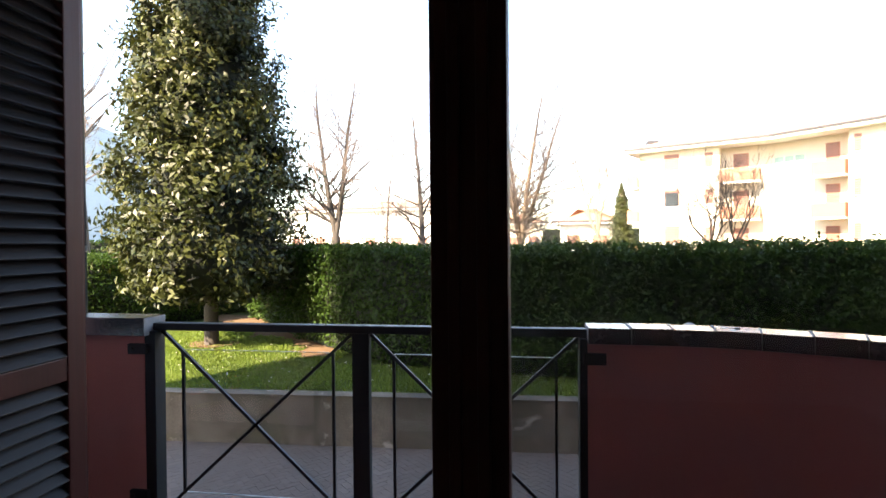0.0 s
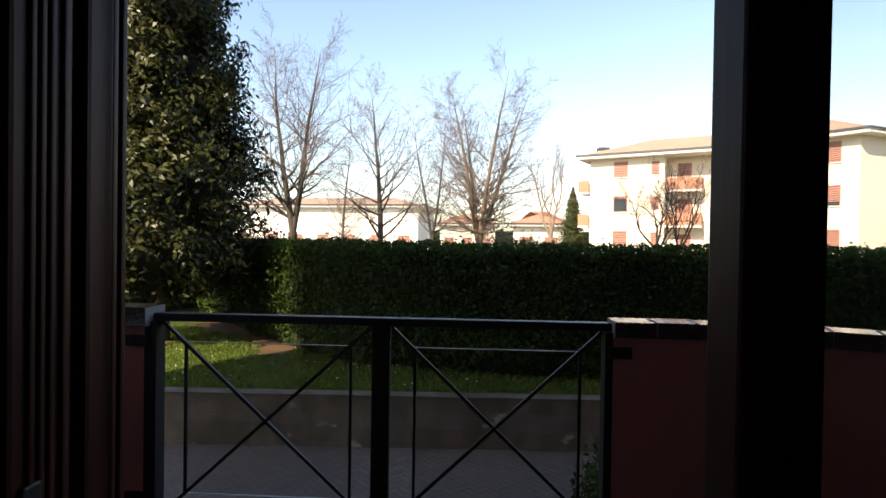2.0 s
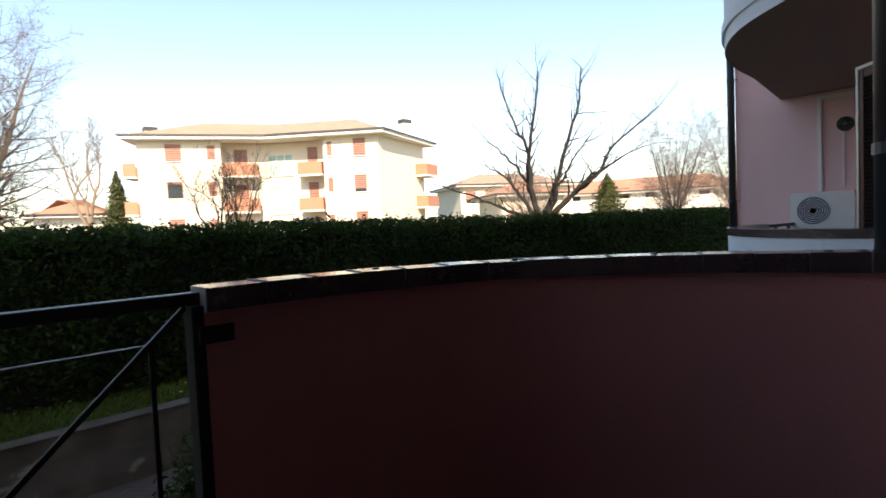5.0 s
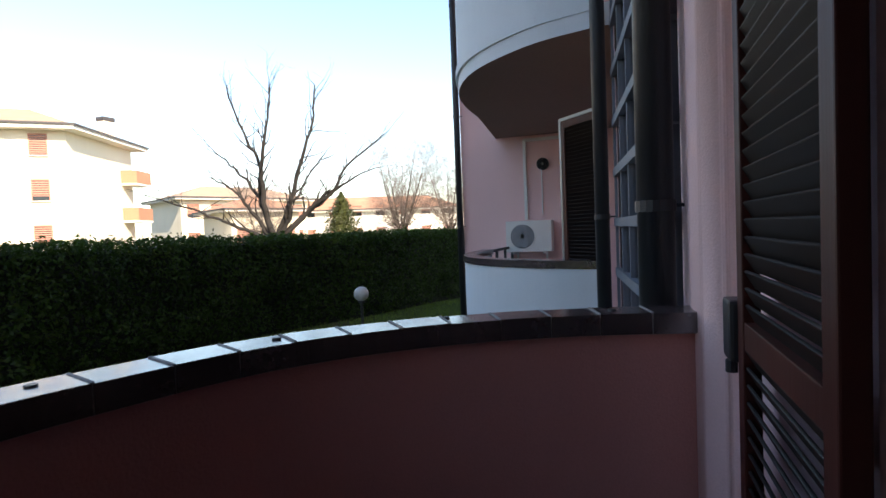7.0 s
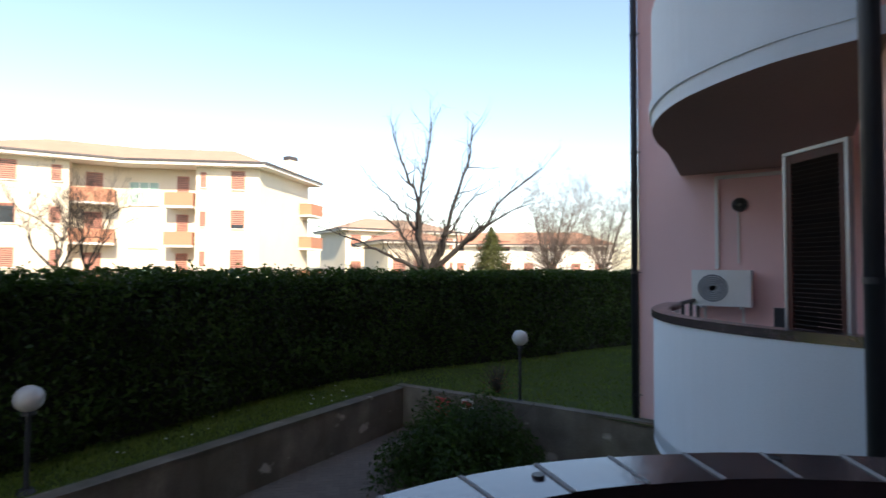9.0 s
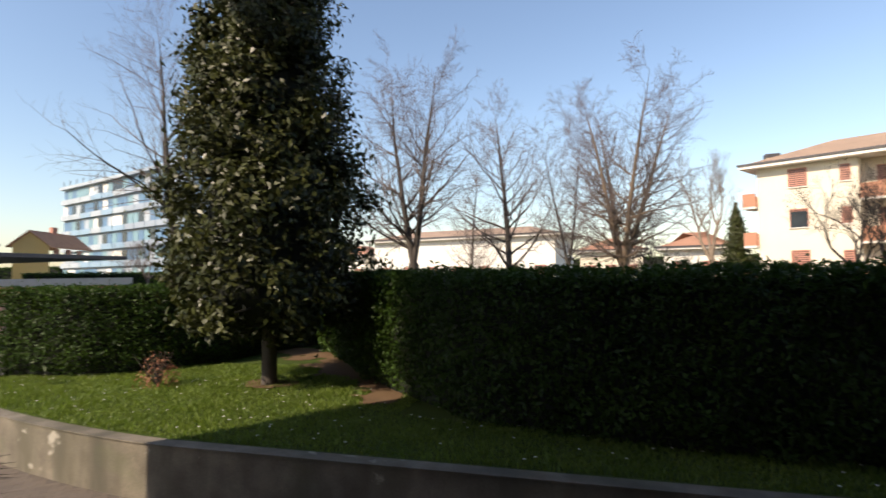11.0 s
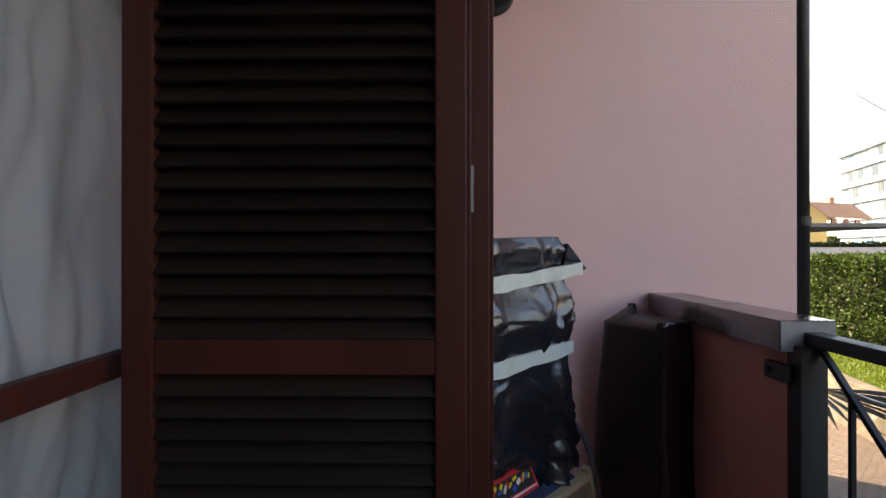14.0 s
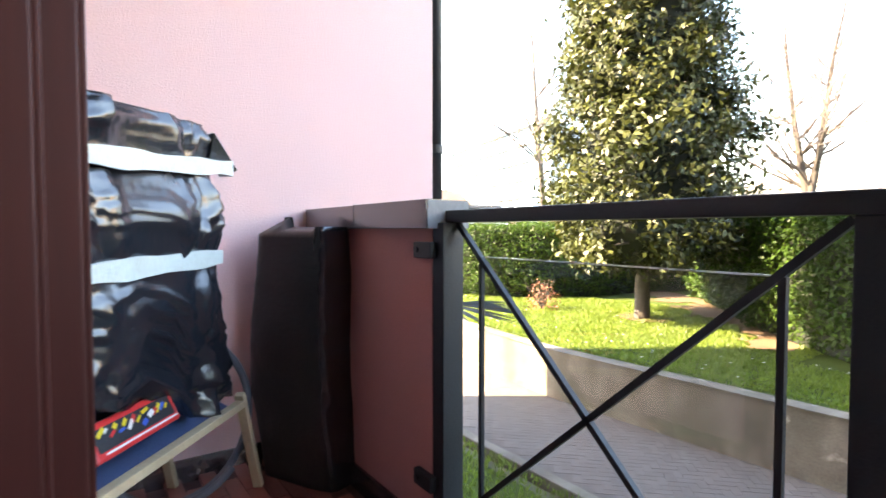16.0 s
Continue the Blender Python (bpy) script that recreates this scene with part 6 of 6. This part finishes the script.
for y in (-0.16, -2.5):
    bm = fresh()
    bm_box(bm, (ln + 1.5, y - 0.1, 3.3), (ln + 1.72, y + 0.1, 10.35), 0, m)
    part("pillar", bm, M_GREIGE, grey)
for x in (1.0, 4.0, 6.5, ln - 0.2):
    bm = fresh()
    bm_box(bm, (x - 0.2, -0.5, -2.0), (x + 0.2, -0.1, 3.25), 0, m)
    part("column", bm, M_GREIGE, grey)

gar = thing("garage_row", (0, 0, 0), "low pink garage row with orange doors and flat roof", "garage")
P, Q = (-27.0, 12.0), (-23.2, 21.0)
gv = [P, Q, (-32, 24.5), (-36, 15)]
house_walls(gar, gv, -2.2, 1.0, M_PINK_GARAGE)
o = offset(gv, 0.5)
raw("roof", [(x, y, 1.0) for x, y in o] + [(x, y, 1.35) for x, y in o], [(3, 2, 1, 0), (4, 5, 6, 7)] + [(i, (i + 1) % 4, 4 + (i + 1) % 4, 4 + i) for i in range(4)], M_SILL, gar)
m = on_wall(P, Q)
for k in range(2):
    bm = fresh()
    bm_box(bm, (0.2 + k * 1.75, -0.1, -1.9), (1.8 + k * 1.75, 0.08, 0.8), 0, m)
    dr = part("garage_door", bm, M_ORANGE_DOOR, gar)
bm = fresh()
bm_box(bm, (0, 0, -2.2), (9.7, 0.06, -1.2), 0, m)
part("plinth", bm, M_GUTTER, gar)
pg = thing("carport", (-33, 24, 0), "long blue-grey carport roof behind the garages", "carport")
bm = fresh()
bm_box(bm, (-9, -6, 2.5), (4, 2.5, 2.72), 0.02)
part("roof", bm, M_GUTTER, pg)
for x in (-8.5, -4.5, 0, 3.5):
    bm = fresh()
    bm_box(bm, (x - 0.1, -5.7, -1.9), (x + 0.1, -5.5, 2.5))
    part("post", bm, M_GREY_FRAME, pg)


def car(at, rz, mat, label):
    ob = thing("parked_car", at, label, "car", "parked cars", rz=rz)
    prof = [(-2.1, 0.35), (-2.12, 0.75), (-1.95, 0.92), (-1.35, 0.98), (-0.85, 1.42), (0.85, 1.45), (1.6, 1.0), (2.1, 0.85), (2.12, 0.35)]
    n = len(prof)
    v = [(x, -0.84, z) for x, z in prof] + [(x, 0.84, z) for x, z in prof]
    raw("body", v, [tuple(range(n)), tuple(reversed(range(n, 2 * n)))] + [(i, n + i, n + (i + 1) % n, (i + 1) % n) for i in range(n)], mat, ob)
    for y in (-0.85, 0.85):
        bm = fresh()
        bm_box(bm, (-0.8, y - 0.01, 1.0), (0.9, y + 0.01, 1.36))
        part("side_window", bm, M_DARK_GLASS, ob)
    for x in (-1.3, 1.3):
        for y in (-0.8, 0.8):
            bm = fresh()
            bm_tube(bm, (x, y - 0.09, 0.32), (x, y + 0.09, 0.32), 0.32, n=20)
            w = part("wheel", bm, M_TYRE, ob)
            bm = fresh()
            bm_tube(bm, (x, y - 0.1, 0.32), (x, y + 0.1, 0.32), 0.18, n=14)
            part("rim", bm, M_ZINC, w)


for k, (x, y, rz) in enumerate(((-15.5, 40, 5), (-11.5, 40.5, 8), (-7.6, 41, 3), (-1.5, 42, 175), (-19, 39, 0))):
    car((x, y, -0.2), rz, (M_CAR, M_CAR_DARK, M_CAR, M_SIGN_WHITE, M_CAR)[k], "parked car in the yard beyond the hedge")
yard = raw("car_park", [(-30, 36, -0.2), (8, 36, -0.2), (8, 50, -0.2), (-30, 50, -0.2)], [(0, 1, 2, 3)], M_CONCRETE)
tagged(yard, "grey paved yard with parked cars", "yard", kind="structure")
hedge("hedge", [(-22, 34), (-8, 34.5), (8, 35)], 0.8, -1.06, 0.55, "low dark hedge before the yard", 9, 60, 0.22)


hedge("hedge", [(-50, 34), (-46, 38), (-40, 44), (-30, 47)], 3.0, -1.2, 1.9, "dark shrubbery behind the carport", 12, 30, 0.3)
hedge("hedge", [(-150, 72), (-118, 88), (-60, 118), (-10, 122), (60, 118)], 5.0, -1.2, 4.2, "distant row of dark shrubs and trees", 13, 3, 1.0)


# ---- grass, daisies, driveway pavers ----
rng = np.random.default_rng(77)


def grass(name, n, boxes, h, label, dz=0.0, keep=None):
    C = []
    for x0, x1, y0, y1, share in boxes:
        m = int(n * share)
        C.append(np.column_stack((rng.uniform(x0, x1, m), rng.uniform(y0, y1, m))))
    C = np.concatenate(C)
    if keep is not None:
        C = np.array([c for c in C if keep(*c)])
    n = len(C)
    z = np.array([rise(x, y) + dz for x, y in C])
    b = np.column_stack((C, z))
    w = rng.uniform(0, math.tau, n)
    side = np.column_stack((np.cos(w), np.sin(w), np.zeros(n))) * 0.008
    hh = h * rng.uniform(0.5, 1.3, n) * np.array([1 + 0.7 * noise.noise((x * 1.3, y * 1.3, 2)) for x, y in C])
    tip = b + np.column_stack((rng.normal(0, 0.35, n) * hh, rng.normal(0, 0.35, n) * hh, hh))
    mid = (b + tip) / 2 + np.array([0, 0, 0.008])
    v = np.stack((b - side, b + side, mid + side * 0.8, mid - side * 0.8, tip + side * 0.15, tip - side * 0.15), 1).reshape(-1, 3)
    k = np.arange(n)[:, None] * 6
    q = np.concatenate((k + np.array([[0, 1, 2, 3]]), k + np.array([[3, 2, 4, 5]])))
    ob = fast_mesh(name, v, q, M_BLADE)
    return tagged(ob, label, "grass", kind="stuff")


def on_lawn(x, y):
    return y > wall_line_y(x) + 0.08 and not (y > 10.6 and x > -4.6 and x < 9) and not soil_at(x, y)


grass("grass_blades", 90000, [(-13.4, -3.0, 7.0, 12.5, 0.62), (-3.0, 9.4, 7.1, 9.0, 0.28), (9.7, 17, 0.8, 8.5, 0.10)], 0.055, "fine green grass blades and clover on the lawn", keep=lambda x, y: x > 9.6 or on_lawn(x, y))
grass("grass_blades", 14000, [(-6.5, 1.5, 1.9, 4.6, 1.0)], 0.06, "fine green grass blades on the narrow strip", dz=-0.76)
m = 230
dx, dy = rng.uniform(-13, 9, m), rng.uniform(7.3, 10.5, m)
ok = [i for i in range(m) if on_lawn(dx[i], dy[i])]
cen = np.array([(dx[i], dy[i], rise(dx[i], dy[i]) + 0.06) for i in ok])
s = 0.016
vv = np.stack([cen + np.array(o) * s for o in ((-1, -1, 0), (1, -1, 0.2), (1, 1, 0), (-1, 1, 0.2))], 1).reshape(-1, 3)
tagged(fast_mesh("daisies", vv, np.arange(len(vv)).reshape(-1, 4), M_DAISY), "small white daisies scattered on the lawn", "flowers", kind="stuff")

bm = fresh()
drive = raw("driveway", [(-24, 4.76, -1.7755), (9.6, 4.76, -1.7755), (9.6, 7.7, -1.7755), (-13.6, 8.6, -1.7755), (-24, 20, -1.7755)], [(0, 1, 2, 3, 4)], M_BED)
bm.free()
tagged(drive, "grey brick paved driveway below the balcony", "driveway", kind="structure")
one = fresh()
bm_box(one, (0.003, 0.003, -0.03), (0.197, 0.097, 0.0))
one_me = mesh_of("paver", one, M_PAVER)
V, Q = [], []
near = 0
corners = np.array([(0.003, 0.003, -0.03), (0.197, 0.003, -0.03), (0.197, 0.097, -0.03), (0.003, 0.097, -0.03), (0.003, 0.003, 0), (0.197, 0.003, 0), (0.197, 0.097, 0), (0.003, 0.097, 0)])
box_q = np.array([(4, 5, 6, 7), (0, 1, 5, 4), (1, 2, 6, 5), (2, 3, 7, 6), (3, 0, 4, 7)])
c45 = math.cos(radians(45))
# herringbone laid on the slant: lying bricks where the cell's x - y is 0 in four, standing ones where it is 3
for a in range(-80, 130):
    for b in range(-40, 190):
        k = (a - b) % 4
        if k not in (0, 3):
            continue
        ox, oy = a * 0.1 + (0.1 if k == 3 else 0), b * 0.1
        x, y = (ox - oy) * c45 - 2.0, (ox + oy) * c45 - 1.0
        if not (-14 < x < 9.2 and 4.9 < y < wall_line_y(x) - 0.28):
            continue
        w = radians(45 + (90 if k == 3 else 0))
        z = -1.772 + 0.0015 * noise.noise((x * 9, y * 9, 0))
        if -3.6 < x < -1.6 and near < 300:
            o_ = new("paver", one_me)
            o_.matrix_basis = Matrix.Translation((x, y, z)) @ Matrix.Rotation(w, 4, 'Z')
            o_.parent = drive
            near += 1
        else:
            R = np.array([[math.cos(w), -math.sin(w), 0], [math.sin(w), math.cos(w), 0], [0, 0, 1]])
            Q.append(box_q + 8 * len(V))
            V.append(corners @ R.T + np.array([x, y, z]))
rest_p = fast_mesh("pavers", np.concatenate(V), np.concatenate(Q), M_PAVER_REST, drive)
rest_p.data.polygons.foreach_set("use_smooth", [False] * len(rest_p.data.polygons))
tagged(rest_p, kind="stuff")
